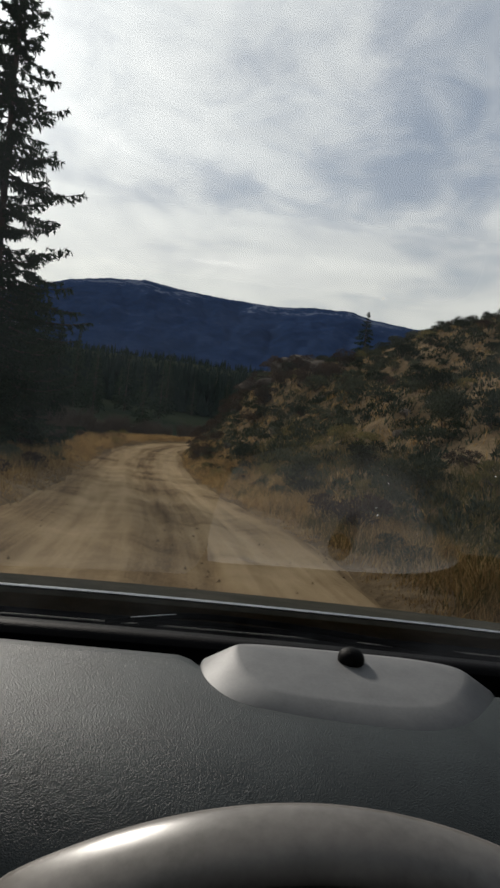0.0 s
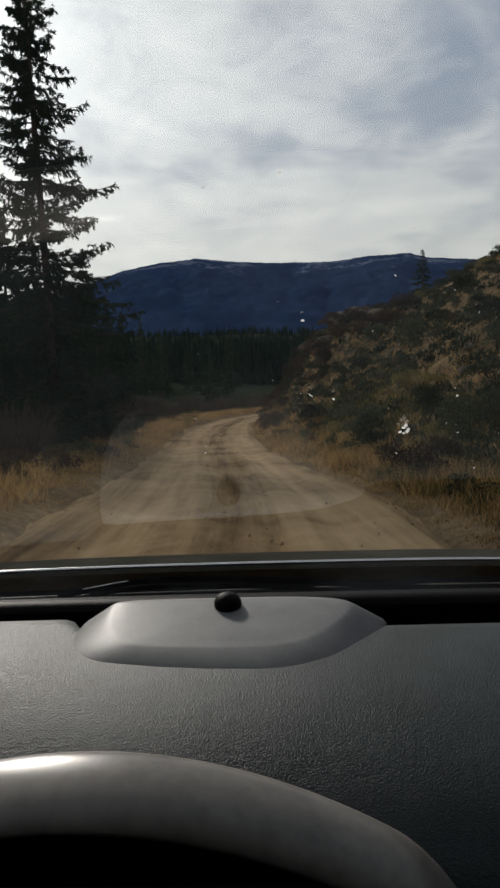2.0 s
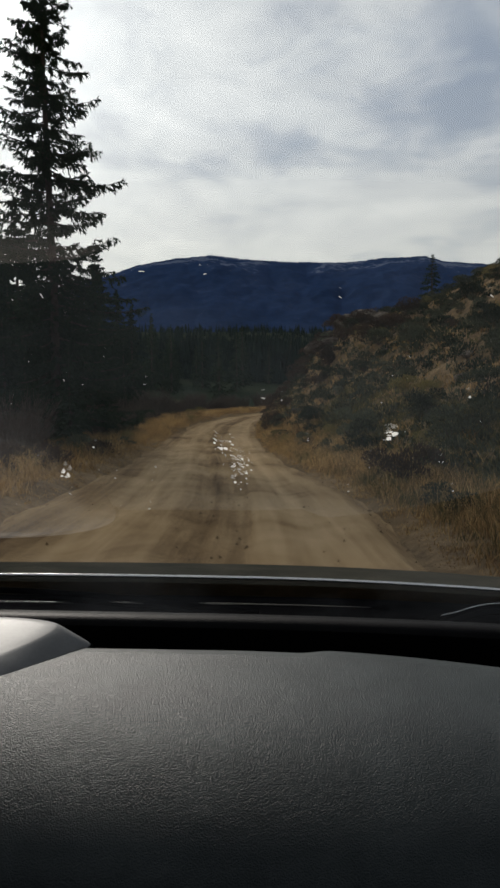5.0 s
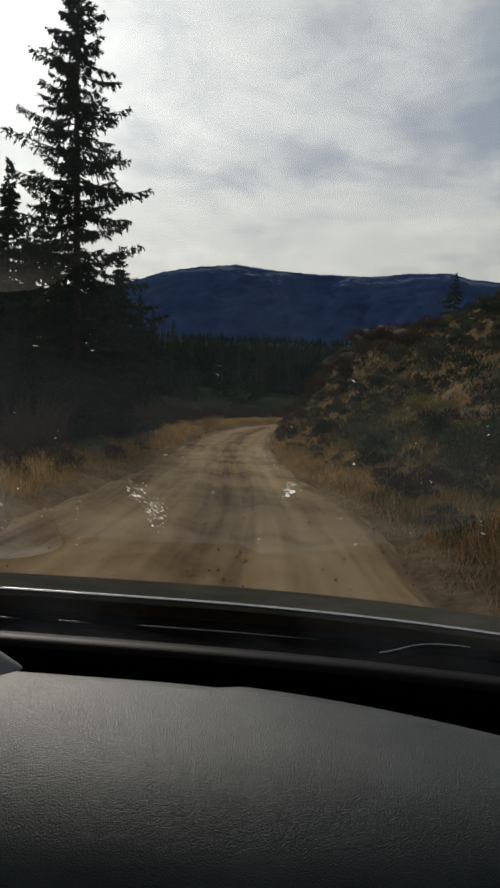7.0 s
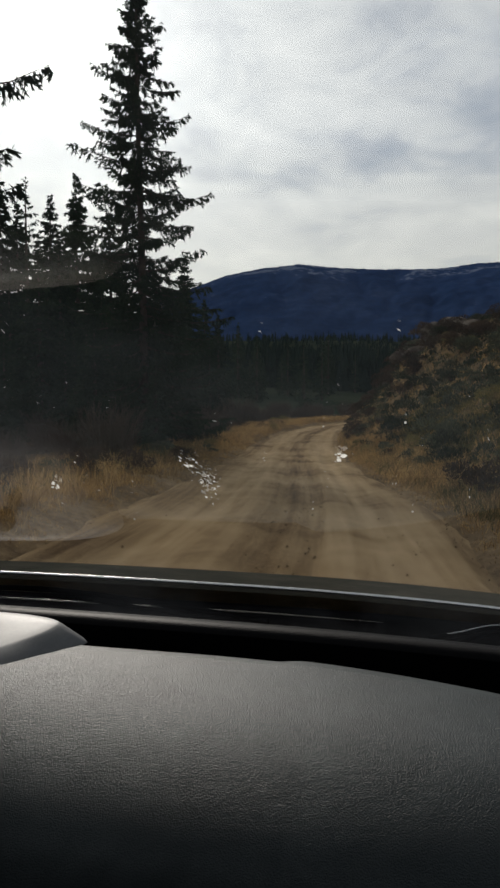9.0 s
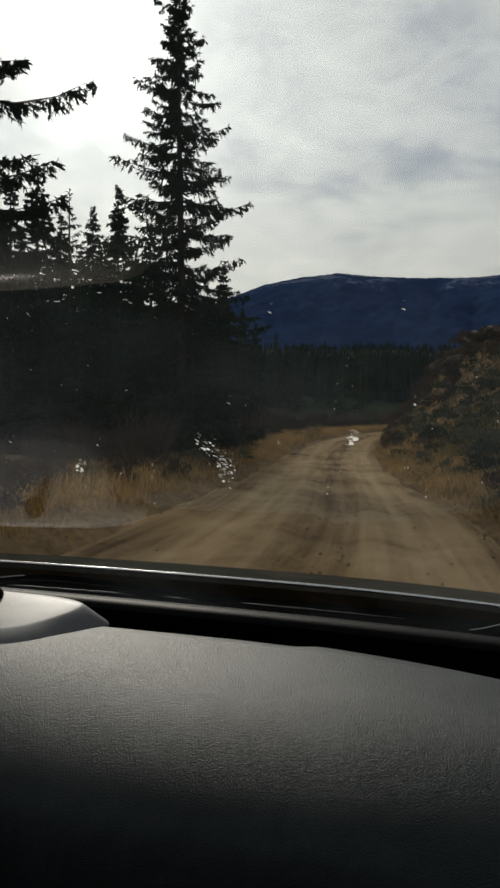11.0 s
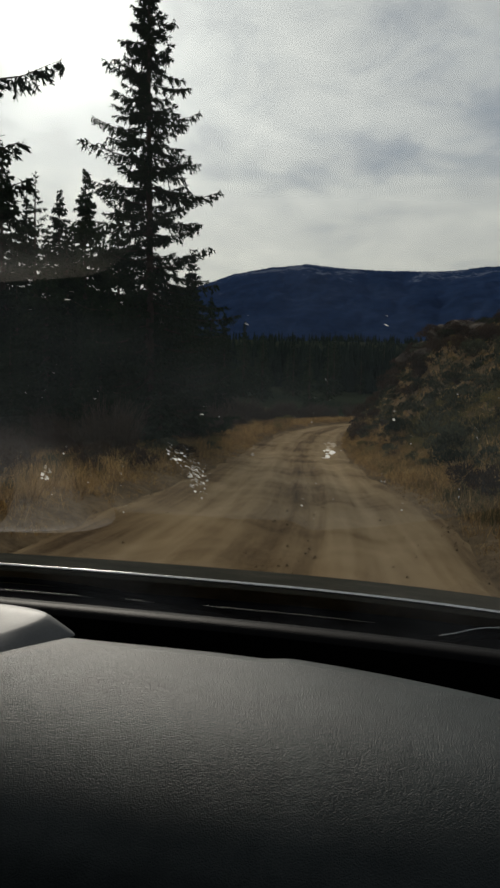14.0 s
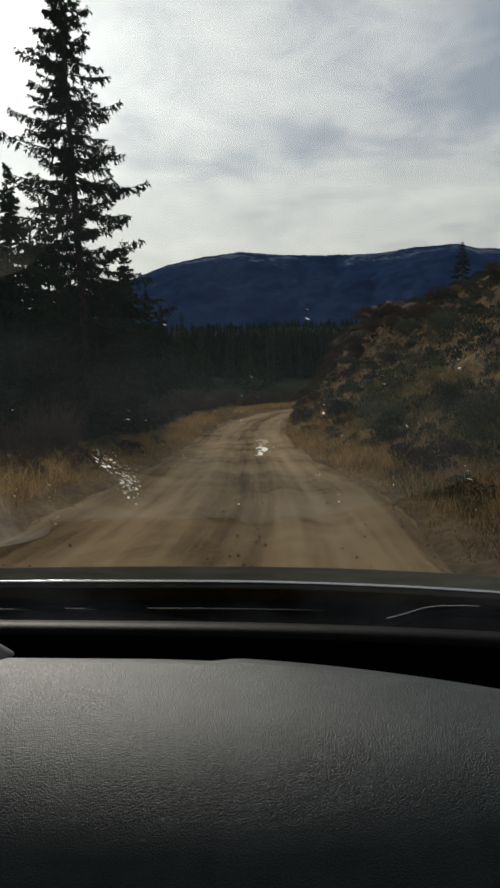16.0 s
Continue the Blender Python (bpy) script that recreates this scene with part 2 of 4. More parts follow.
def spline(pts, n=6):
    """Points between the given ones along a smooth (Catmull-Rom) line."""
    p = [np.array(q, float) for q in pts]
    p = [2 * p[0] - p[1]] + p + [2 * p[-1] - p[-2]]
    line = []
    for a, b, c, d in zip(p, p[1:], p[2:], p[3:]):
        for k in range(n):
            t = k / n
            line.append(0.5 * (2 * b + (c - a) * t + (2 * a - 5 * b + 4 * c - d) * t * t + (3 * b - a - 3 * c + d) * t ** 3))
    line.append(p[-2])
    return line


def tube(pts, radius, sides=8, mat=None, name="tube", flat=1.0):
    """A round bar along points; radius may be a list."""
    pts = [Vector(p) for p in pts]
    bm = bmesh.new()
    rings = []
    for i, p in enumerate(pts):
        d = (pts[min(i + 1, len(pts) - 1)] - pts[max(i - 1, 0)]).normalized()
        a = d.cross(Vector((0, 0, 1)))
        a = a.normalized() if a.length > 1e-3 else Vector((1, 0, 0))
        b = a.cross(d)
        r = radius[i] if isinstance(radius, (list, tuple)) else radius
        rings.append([bm.verts.new(p + (a * math.cos(k * math.tau / sides) + b * math.sin(k * math.tau / sides) * flat) * r) for k in range(sides)])
    for r0, r1 in zip(rings, rings[1:]):
        for k in range(sides):
            bm.faces.new((r0[k], r0[(k + 1) % sides], r1[(k + 1) % sides], r1[k]))
    bm.faces.new(rings[0][::-1])
    bm.faces.new(rings[-1])
    return bm


def box(x0, x1, y0, y1, z0, z1, bevel=0.0):
    bm = bmesh.new()
    bmesh.ops.create_cube(bm, size=1)
    for v in bm.verts:
        v.co = ((x0 + x1) / 2 + v.co.x * (x1 - x0), (y0 + y1) / 2 + v.co.y * (y1 - y0), (z0 + z1) / 2 + v.co.z * (z1 - z0))
    if bevel:
        bmesh.ops.bevel(bm, geom=bm.edges[:], offset=bevel, segments=3, affect="EDGES", profile=0.6)
    return bm


def grid_faces(nu, nv):
    i = np.arange(nu - 1)[:, None] * nv + np.arange(nv - 1)[None, :]
    return np.stack([i, i + nv, i + nv + 1, i + 1], -1).reshape(-1, 4)


def lattice(x, y, seed, cell):
    """Smooth value noise on arrays, 0 to 1."""
    x, y = np.asarray(x, float) / cell + seed * 17.3, np.asarray(y, float) / cell + seed * 9.1
    xi, yi = np.floor(x), np.floor(y)
    fx, fy = x - xi, y - yi
    fx, fy = fx * fx * (3 - 2 * fx), fy * fy * (3 - 2 * fy)

    def h(a, b):
        v = np.sin(a * 127.1 + b * 311.7 + seed * 74.7) * 43758.5453
        return v - np.floor(v)
    return (h(xi, yi) * (1 - fx) + h(xi + 1, yi) * fx) * (1 - fy) + (h(xi, yi + 1) * (1 - fx) + h(xi + 1, yi + 1) * fx) * fy


def step(a, b, x):
    t = np.clip((np.asarray(x, float) - a) / (b - a), 0, 1)
    return t * t * (3 - 2 * t)


# ---- lie of the land ----
# middle of the road, its width, and its height, by distance along the valley
ROAD_Y = (-40, -10, 0, 10, 20, 30, 40, 52, 64, 74, 84, 95, 110, 140)
ROAD_X = (0.8, 0.4, 0.1, 0.05, -0.85, -2.5, -3.9, -5.0, -4.8, -2.8, 0.6, 6.0, 15.0, 36.0)


def road_x(y):
    """Smooth middle line of the road."""
    y = np.asarray(y, float)
    return (np.interp(y - 3, ROAD_Y, ROAD_X) + 2 * np.interp(y, ROAD_Y, ROAD_X) + np.interp(y + 3, ROAD_Y, ROAD_X)) / 4


def road_half(y):
    """Half the width of the road."""
    return np.interp(y, (-40, 10, 18, 26, 40), (2.5, 2.55, 2.42, 2.05, 1.95))


def road_z(y):
    y = np.asarray(y, float)
    a = -1.27 - 0.056 * np.minimum(y, 35)
    return a - 0.024 * np.clip(y - 35, 0, 90) - 0.01 * np.maximum(y - 125, 0) * (y < 300)


def ground_z(x, y):
    """Height of the land, with the bed of the road sunk a little below its surface."""
    x, y = np.asarray(x, float), np.asarray(y, float)
    d = x - road_x(y)
    base = road_z(np.clip(y, -60, 125)) + 0 * x
    half = road_half(y)
    r = np.maximum(d - half, 0)
    # hillside to the right of the road
    steep = np.interp(y, (-60, 10, 28, 36, 46, 58, 70, 90, 140), (0.25, 0.38, 0.58, 0.80, 1.25, 1.2, 0.5, 0.16, 0.1))
    brow_at = np.interp(y, (10, 36, 46, 58, 90), (6, 5, 4, 4, 6))
    upper = np.interp(y, (10, 36, 46, 60, 70, 90), (0.34, 0.40, 0.40, 0.40, 0.2, 0.08))
    verge = np.interp(y, (-60, 5, 20, 34, 60), (2.2, 2.2, 1.5, 0.5, 0.3))
    rr = np.maximum(r - verge, 0)
    hill = (steep * np.minimum(rr, brow_at) + upper * np.clip(rr - brow_at, 0, 16) + 0.1 * np.clip(rr - brow_at - 16, 0, 60)) * step(0, 1.6, rr + 0.4)
    hill = hill + np.minimum(r, verge) * 0.07
    lump = (lattice(x, y, 3, 5.0) - 0.5) * 1.3 + (lattice(x, y, 4, 1.9) - 0.5) * 0.5
    hill = hill + lump * step(0.6, 5, rr)
    # low wet meadow to the left
    l = np.maximum(-d - half, 0)
    left = 0.22 * step(0, 0.7, l) - 0.10 * np.minimum(l, 8) + (lattice(x, y, 5, 3.0) - 0.5) * 0.35 * step(0.5, 3, l)
    left = left + 0.06 * np.clip(l - 22, 0, 60)
    z = base + np.where(d > 0, hill, left)
    z = z + (lattice(x, y, 6, 0.7) - 0.5) * 0.10 * step(0.0, 1.0, np.abs(d) - half)
    # bed under the road
    z = z - 0.16 * (1 - step(-0.25, 0.1, np.abs(d) - half))
    # forested foothills far ahead
    far = np.hypot(x, y)
    foot = np.interp(far, (0, 170, 330, 700, 1300, 2400, 6000), (0, 0, 7, 34, 86, 120, 120))
    foot = foot * (0.8 + 0.4 * lattice(x, y, 8, 260.0))
    z = z * (1 - step(160, 400, far)) + (-6 * step(160, 400, far)) + foot * step(-0.2, 0.5, y / (far + 1))
    return z


def axis(lo, hi, fine, end):
    a = list(np.arange(lo, hi + 1e-6, fine))
    st, p = fine, hi
    while p < end:
        st *= 1.12
        p += st
        a.append(p)
    st, p = fine, lo
    while p > -end:
        st *= 1.12
        p -= st
        a.insert(0, p)
    return np.array(a)


gx, gy = axis(-26, 26, 0.3, 4600), axis(2, 74, 0.3, 4600)
X, Y = np.meshgrid(gx, gy, indexing="ij")
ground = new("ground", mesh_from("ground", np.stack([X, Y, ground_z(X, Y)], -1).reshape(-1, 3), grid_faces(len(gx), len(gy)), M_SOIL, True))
tagged(ground, "dry brown valley soil rising into a brushy hillside", "ground", kind="structure")

# road: crown, two wheel ruts, ragged loose edges
rv = np.concatenate([np.arange(-30, 9, 0.16), np.arange(9, 26, 0.045), np.arange(26, 132, 0.16)])
ru = np.concatenate([np.linspace(-1, -0.12, 18), np.linspace(-0.10, 0.36, 34), np.linspace(0.40, 1, 14)])
V, U = np.meshgrid(rv, ru, indexing="ij")
ragged = (lattice(V, U * 0, 11, 2.2) - 0.5) * 0.5 + (lattice(V, U * 0, 12, 0.6) - 0.5) * 0.3
halfw = road_half(V) + 0.12 + ragged * (np.abs(U) > 0.8)
rx = road_x(V) + U * halfw
off = U * halfw
rut = sum(-0.06 * np.exp(-((off - c - 0.12 * np.sin(V * 0.11 + c)) / 0.22) ** 2) for c in (-1.15, -0.1, 0.45, 1.35))
rut = rut + sum(-0.045 * np.exp(-((off - c - 0.10 * np.sin(V * 0.16 + 2 * c)) / 0.075) ** 2) * (0.4 + 0.6 * lattice(V, off * 0, 17, 4.0)) for c in (-0.75, 0.15, 0.72))
berm = 0.05 * np.exp(-((np.abs(off) - 1.95) / 0.2) ** 2) * (0.3 + lattice(V, off, 13, 0.8))
prints = sum(-0.028 * np.exp(-((off - c - 0.10 * np.sin(V * 0.16 + 0.3)) / 0.05) ** 2) * (0.5 + 0.5 * np.sin(V * 40 + c * 9)) * step(9, 10, V) * (1 - step(21, 25, V)) for c in (0.08, 0.20))
tread = 0.02 * (lattice(V * 1.0, off * 3, 14, 0.35) - 0.5) * np.exp(-((off - 0.25) / 0.5) ** 2) * 2
rz = road_z(V) + 0.03 * (1 - U ** 2) + rut + berm + tread + prints + (lattice(V, off * 2.5, 15, 1.6) - 0.5) * 0.035 + (lattice(V, off, 16, 0.25) - 0.5) * 0.013
rz = rz - (0.15 + 0.10 * (lattice(V, off, 18, 0.3) - 0.5)) * step(0.80, 1.0, np.abs(U)) - 0.06 * lattice(V, off, 19, 1.1) * step(0.7, 0.9, np.abs(U))
road = new("road", mesh_from("road", np.stack([rx, V, rz], -1).reshape(-1, 3), grid_faces(len(rv), len(ru))[:, ::-1], M_ROAD, True))
uvl = road.data.uv_layers.new(name="UVMap")
idx = np.empty(len(road.data.loops), dtype=np.int32)
road.data.loops.foreach_get("vertex_index", idx)
uvl.data.foreach_set("uv", np.stack([off.ravel()[idx] / 4, V.ravel()[idx] / 4], -1).astype(np.float32).ravel())
tagged(road, "rutted tan dirt road with loose sandy edges", "road", kind="structure")

# mountain: a long ridge some kilometres off
RIDGE_AZ = (-60, -40, -26, -18.1, -14.4, -10.9, -9.2, -5.8, -2.9, 1.1, 5.2, 8.7, 12.1, 15.1, 17.4, 20, 24, 32, 60)
RIDGE_EL = (4.0, 5.5, 7.2, 8.6, 8.95, 9.35, 9.85, 9.85, 9.6, 9.7, 9.9, 10.3, 10.0, 9.4, 8.6, 7.6, 6.2, 5.0, 4.0)
az = np.radians(np.linspace(-60, 60, 700))
rows_n = 60
A, S = np.meshgrid(az, np.linspace(0, 1, rows_n), indexing="ij")
ridge = np.tan(np.radians(np.interp(np.degrees(A), RIDGE_AZ, RIDGE_EL)))
dist = 2300 + 1600 * S
top = ridge * 3900
gully = np.abs(lattice(np.degrees(A) * 40, S * 300, 21, 130.0) - 0.5) * 2
hgt = top * (0.10 + 0.90 * S ** 0.75) + (gully - 0.5) * 45 * np.sin(S * np.pi) + (lattice(np.degrees(A) * 40, S * 900, 22, 30.0) - 0.5) * 26 * np.sin(S * np.pi)
hgt = hgt + (lattice(np.degrees(A) * 100, S, 23, 6.0) - 0.5) * 9 * (S > 0.9)
hgt[:, 0] = -30
hgt = np.concatenate([hgt, hgt[:, -1:] * 0.2], 1)
dist = np.concatenate([dist, dist[:, -1:] + 500], 1)
A2 = np.concatenate([A, A[:, -1:]], 1)
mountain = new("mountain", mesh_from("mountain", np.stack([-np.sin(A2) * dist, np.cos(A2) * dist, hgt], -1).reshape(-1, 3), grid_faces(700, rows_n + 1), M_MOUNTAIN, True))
tagged(mountain, "long dark haze-tinted forested mountain ridge with old snow patches", "mountain", kind="structure")

# ---- plants ----


def unit(v):
    return v / np.maximum(np.linalg.norm(v, axis=-1, keepdims=True), 1e-9)


def blades_mesh(name, base, direction, length, width, mat, droop=0.0, g=None):
    """Many slim leaves, needles or blades, each a bent strip of two quads."""
    g = g or rng
    n = len(base)
    d = unit(direction)
    side = unit(np.cross(d, unit(g.normal(size=(n, 3)) + 1e-3)))
    L, Wd = np.asarray(length)[:, None], np.asarray(width)[:, None]
    mid = base + d * L * 0.55 + np.array([0, 0, -1.0]) * L * droop * 0.25
    tip = base + d * L + np.array([0, 0, -1.0]) * L * droop
    v = np.stack([base - side * Wd * 0.5, base + side * Wd * 0.5, mid + side * Wd * 0.42, mid - side * Wd * 0.42, tip + side * Wd * 0.1, tip - side * Wd * 0.1], 1)
    o = np.arange(n)[:, None] * 6
    f = np.concatenate([o + np.array([[0, 1, 2, 3]]), o + np.array([[3, 2, 4, 5]])], 0)
    return mesh_from(name, v.reshape(-1, 3), f, mat, False)


def spruce_meshes(height, seed, branches, spread, twigs, gaps=0.25, bare=0.06, lean=0.0, twig=0.42):
    """Trunk and crown of a spruce: whorls of drooping limbs hung with needle sprays."""
    g = np.random.default_rng(seed)
    zs = np.linspace(0, 1, 14)
    r0 = 0.011 * height + 0.04
    bm = tube([(lean * z * z * height + 0.05 * math.sin(z * 7), 0.04 * math.cos(z * 5), z * height) for z in zs], [r0 * (1 - z) ** 0.85 + 0.012 for z in zs], 9)
    trunk = bpy.data.meshes.new("trunk")
    bm.to_mesh(trunk)
    bm.free()
    trunk.materials.append(M_BARK)
    t = np.sort(g.uniform(bare, 1.0, branches))
    az_b = np.cumsum(np.full(branches, 2.4)) + g.normal(0, 0.35, branches)
    prof = np.interp(t, (0, 0.1, 0.3, 0.6, 0.85, 1.0), (0.80, 0.95, 1.0, 0.62, 0.27, 0.05))
    ln = spread * prof * g.uniform(0.55, 1.12, branches) * np.where(g.random(branches) < gaps, 0.45, 1.0)
    out_d = np.stack([np.cos(az_b), np.sin(az_b), np.zeros(branches)], -1)
    rise = np.interp(t, (0, 0.5, 0.85, 1), (-0.28, -0.10, 0.25, 0.9)) + g.normal(0, 0.13, branches)
    sag = g.uniform(-0.06, 0.14, branches)
    base, dirs, lens, wid = [], [], [], []
    lv, lf = [], []
    for i in range(branches):
        n = max(5, int(twigs * ln[i] / spread) + 4)
        s = g.uniform(0.10, 1.0, n) ** 0.8
        p0 = np.array([lean * t[i] ** 2 * height, 0, t[i] * height])
        # limb sinks, then lifts at its end
        curve = p0 + out_d[i] * (s * ln[i])[:, None]
        curve[:, 2] += ln[i] * (rise[i] * s - 0.12 * s * (1 - s) - 0.18 * s ** 2 + sag[i] * s ** 3)
        sd = np.array([-out_d[i][1], out_d[i][0], 0])
        w_side = g.normal(0, 0.9, n)
        fwd = g.uniform(0.25, 1.0, n)
        hang = g.random(n) < 0.86
        lift = np.where(hang, g.uniform(-1.45, 0.05, n), g.uniform(0.1, 0.7, n))
        d = out_d[i] * fwd[:, None] + sd * w_side[:, None] + np.array([0, 0, 1.0]) * lift[:, None]
        base.append(curve + sd * (w_side * 0.085 * ln[i])[:, None])
        dirs.append(d)
        lens.append(twig * g.uniform(0.5, 1.3, n) * np.where(hang, 1.0, 0.6) * (1.1 - 0.35 * s) * (0.28 + 0.85 * ln[i] / spread))
        wid.append(g.uniform(0.05, 0.12, n) * (twig / 0.40))
        # the limb itself
        k = np.linspace(0, 1, 5)
        c = p0 + out_d[i] * (k * ln[i])[:, None]
        c[:, 2] += ln[i] * (rise[i] * k - 0.12 * k * (1 - k) - 0.18 * k ** 2 + sag[i] * k ** 3)
        th = (0.012 + 0.012 * ln[i]) * (1 - 0.85 * k)
        o = sum(len(q) for q in lv)
        for a in (sd, np.array([0, 0, 1.0])):
            o = sum(len(q) for q in lv)
            lv.append(np.concatenate([c - a * th[:, None], c + a * th[:, None]]))
            lf += [(o + j, o + j + 1, o + 6 + j, o + 5 + j) for j in range(4)]
    base, dirs, lens, wid = np.concatenate(base), np.concatenate(dirs), np.concatenate(lens), np.concatenate(wid)
    crown = blades_mesh("crown", base, dirs, lens, wid, M_NEEDLE, 0.12, g)
    limbs = mesh_from("branchwork", np.concatenate(lv), np.array(lf), M_BARK)
    return trunk, limbs, crown


def tree(name, meshes, at, turn=0.0, size=1.0, label="", group=""):
    ob = new(name)
    ob.matrix_world = pose(*at, 0, 0, turn) @ Matrix.Scale(size, 4)
    for nm, me in zip(("trunk", "branchwork", "crown"), meshes):
        part(nm, me, None, ob)
    return tagged(ob, label, "tree", group)


def land(x, y):
    return float(ground_z(x, y))


def old_spruce_meshes(height, seed, limbs, spread, bare=0.08, shoot=0.5, needle=0.15):
    """Trunk, limbs and crown of a big open spruce: whorls of limbs that sink and lift at the tip, each with side shoots hung with needle sprays."""
    g = np.random.default_rng(seed)
    zs = np.linspace(0, 1, 18)
    r0 = 0.0085 * height + 0.03
    bm = tube([(0.06 * math.sin(z * 6), 0.05 * math.cos(z * 5), z * height) for z in zs], [r0 * (1 - z) ** 0.8 + 0.012 for z in zs], 10)
    trunk = bpy.data.meshes.new("trunk")
    bm.to_mesh(trunk)
    bm.free()
    trunk.materials.append(M_BARK)
    whorls = limbs // 5
    level = bare + (1 - bare) * (np.arange(whorls) + g.uniform(-0.25, 0.25, whorls)) / whorls
    t = np.clip(np.repeat(level, 5) + g.normal(0, 0.006, whorls * 5), bare, 0.997)
    turn = np.repeat(g.uniform(0, 6.28, whorls), 5) + np.tile(np.arange(5) * 1.257, whorls) + g.normal(0, 0.3, whorls * 5)
    prof = np.interp(t, (0, 0.15, 0.4, 0.58, 0.76, 0.9, 1.0), (0.9, 1.0, 0.92, 0.72, 0.46, 0.24, 0.05))
    vigour = np.repeat(g.uniform(0.62, 1.08, whorls), 5)
    ln = spread * prof * vigour * g.uniform(0.6, 1.15, whorls * 5) * np.where(g.random(whorls * 5) < 0.14, 0.4, 1.0)
    down = np.array([0, 0, -1.0])
    base, dirs, lens, wid, lv, lf, size = [], [], [], [], [], [], 0
    for i in range(whorls * 5):
        out = np.array([math.cos(turn[i]), math.sin(turn[i]), 0.0])
        side = np.array([-out[1], out[0], 0.0])
        rise = np.interp(t[i], (0, 0.5, 0.8, 1), (-0.40, -0.26, 0.12, 0.8)) + g.normal(0, 0.10)
        lift = np.interp(t[i], (0, 0.6, 0.9), (0.30, 0.24, 0.08)) * g.uniform(0.5, 1.3)
        sway = g.normal(0, 0.12)
        root = np.array([0.06 * math.sin(t[i] * 6), 0.05 * math.cos(t[i] * 5), t[i] * height])

        def along(k):
            k = np.atleast_1d(k)[:, None]
            return root + out * k * ln[i] + side * (sway * k ** 2 * ln[i]) + np.array([0, 0, 1.0]) * ln[i] * (rise * k + lift * k ** 3)
        strips = [(along(np.linspace(0, 1, 6)), (0.010 + 0.011 * ln[i]) * (1 - 0.85 * np.linspace(0, 1, 6)))]
        m = int(11 + 13 * ln[i])
        for s_ in g.uniform(0.06, 1.0, m) ** 0.9:
            at = along(s_)[0]
            hang = g.random() < 0.38
            way = out * g.uniform(0.45, 1.0) + side * g.choice((-1, 1)) * g.uniform(0.35, 1.0) * (0.5 if hang else 1.0) + down * (g.uniform(0.7, 1.7) if hang else g.uniform(-0.15, 0.45))
            way = way / np.linalg.norm(way)
            reach = shoot * g.uniform(0.45, 1.15) * (1.15 - 0.65 * s_) * (0.45 + 0.55 * ln[i] / spread)
            k = max(5, int(reach / 0.022))
            u = g.uniform(0.05, 1.0, k)[:, None]
            p = at + way * u * reach + down * (0.10 * reach) * u ** 2
            base.append(p)
            dirs.append(way * 0.75 + g.normal(0, 0.55, (k, 3)) + down * 0.22)
            lens.append(needle * g.uniform(0.55, 1.25, k))
            wid.append(needle * g.uniform(0.22, 0.44, k))
            q = np.linspace(0, 1, 2)[:, None]
            strips.append((at + way * q * reach, np.array([0.009, 0.004])))
        for c, th in strips:
            k = len(c)
            for a in (side, np.array([0, 0, 1.0])):
                lv.append(np.concatenate([c - a * th[:, None], c + a * th[:, None]]))
                lf += [(size + j, size + j + 1, size + k + j + 1, size + k + j) for j in range(k - 1)]
                size += 2 * k
    crown = blades_mesh("crown", np.concatenate(base), np.concatenate(dirs), np.concatenate(lens), np.concatenate(wid), M_NEEDLE, 0.1, g)
    return trunk, mesh_from("branchwork", np.concatenate(lv), np.array(lf), M_BARK), crown


def seen_from_car(turn, far):
    """A spot on the land by its bearing, in degrees left of straight ahead, and its distance from the car."""
    a = math.radians(turn)
    return 0.9 - far * math.sin(a), 10.5 + far * math.cos(a)


# the tall spruce by the meadow, and the big one nearer to the car
tree("spruce_tree", old_spruce_meshes(20.5, 31, 235, 3.9, 0.07, 0.60, 0.14), (-9.97, 36.6, land(-9.97, 36.6) - 0.1), 20, 1.0, "tall dark spruce with drooping ragged limbs beside the meadow")
kinds = [spruce_meshes(13.0, 41 + k, 230, 2.2 + 0.25 * (k % 3), 105, 0.12, 0.03, 0.0, 0.46) for k in range(4)]
kinds_far = [spruce_meshes(13.0, 141 + k, 85, 2.2 + 0.25 * (k % 3), 26, 0.15, 0.03, 0.0, 0.75) for k in range(3)]
tree("spruce_tree", old_spruce_meshes(29.0, 37, 170, 5.7, 0.27, 0.7, 0.16), (-13.3, 24.6, land(-13.3, 24.6) - 0.1), 75, 1.0, "large dark spruce with hanging limbs near the road")
thin = spruce_meshes(20.0, 55, 110, 3.3, 95, 0.35, 0.12, 0.0, 0.5)
small = spruce_meshes(4.2, 61, 90, 1.15, 40, 0.1, 0.03, 0.0, 0.25)
wood = []
# the stand of spruces beyond the meadow: bearing, distance, height above the eye in degrees
for turn, far, rise in ((34.4, 68, 16.2), (36.5, 74, 15.0), (38.5, 70, 16.5), (30.0, 76, 13.6), (27.9, 70, 15.2), (25.2, 76, 12.7), (22.8, 84, 9.7), (18.9, 80, 9.9), (32.6, 80, 13.0), (29.0, 82, 11.5),
                        (26.4, 82, 10.5), (24.0, 86, 9.0), (21.4, 88, 7.4), (20.2, 78, 7.6), (17.2, 90, 6.6), (16.0, 84, 5.4), (35.5, 62, 9.0), (33.4, 60, 8.0), (31.0, 63, 8.6), (28.6, 60, 7.2), (26.0, 64, 7.8), (23.6, 66, 6.4), (21.0, 68, 5.8), (19.2, 72, 5.0), (40.0, 64, 12.0), (42.0, 70, 13.0), (37.4, 58, 8.0)):
    x, y = seen_from_car(turn, far)
    wood.append((x, y, 1.13 * far * math.tan(math.radians(rise)) - 0.59 - land(x, y), len(wood) % 4))
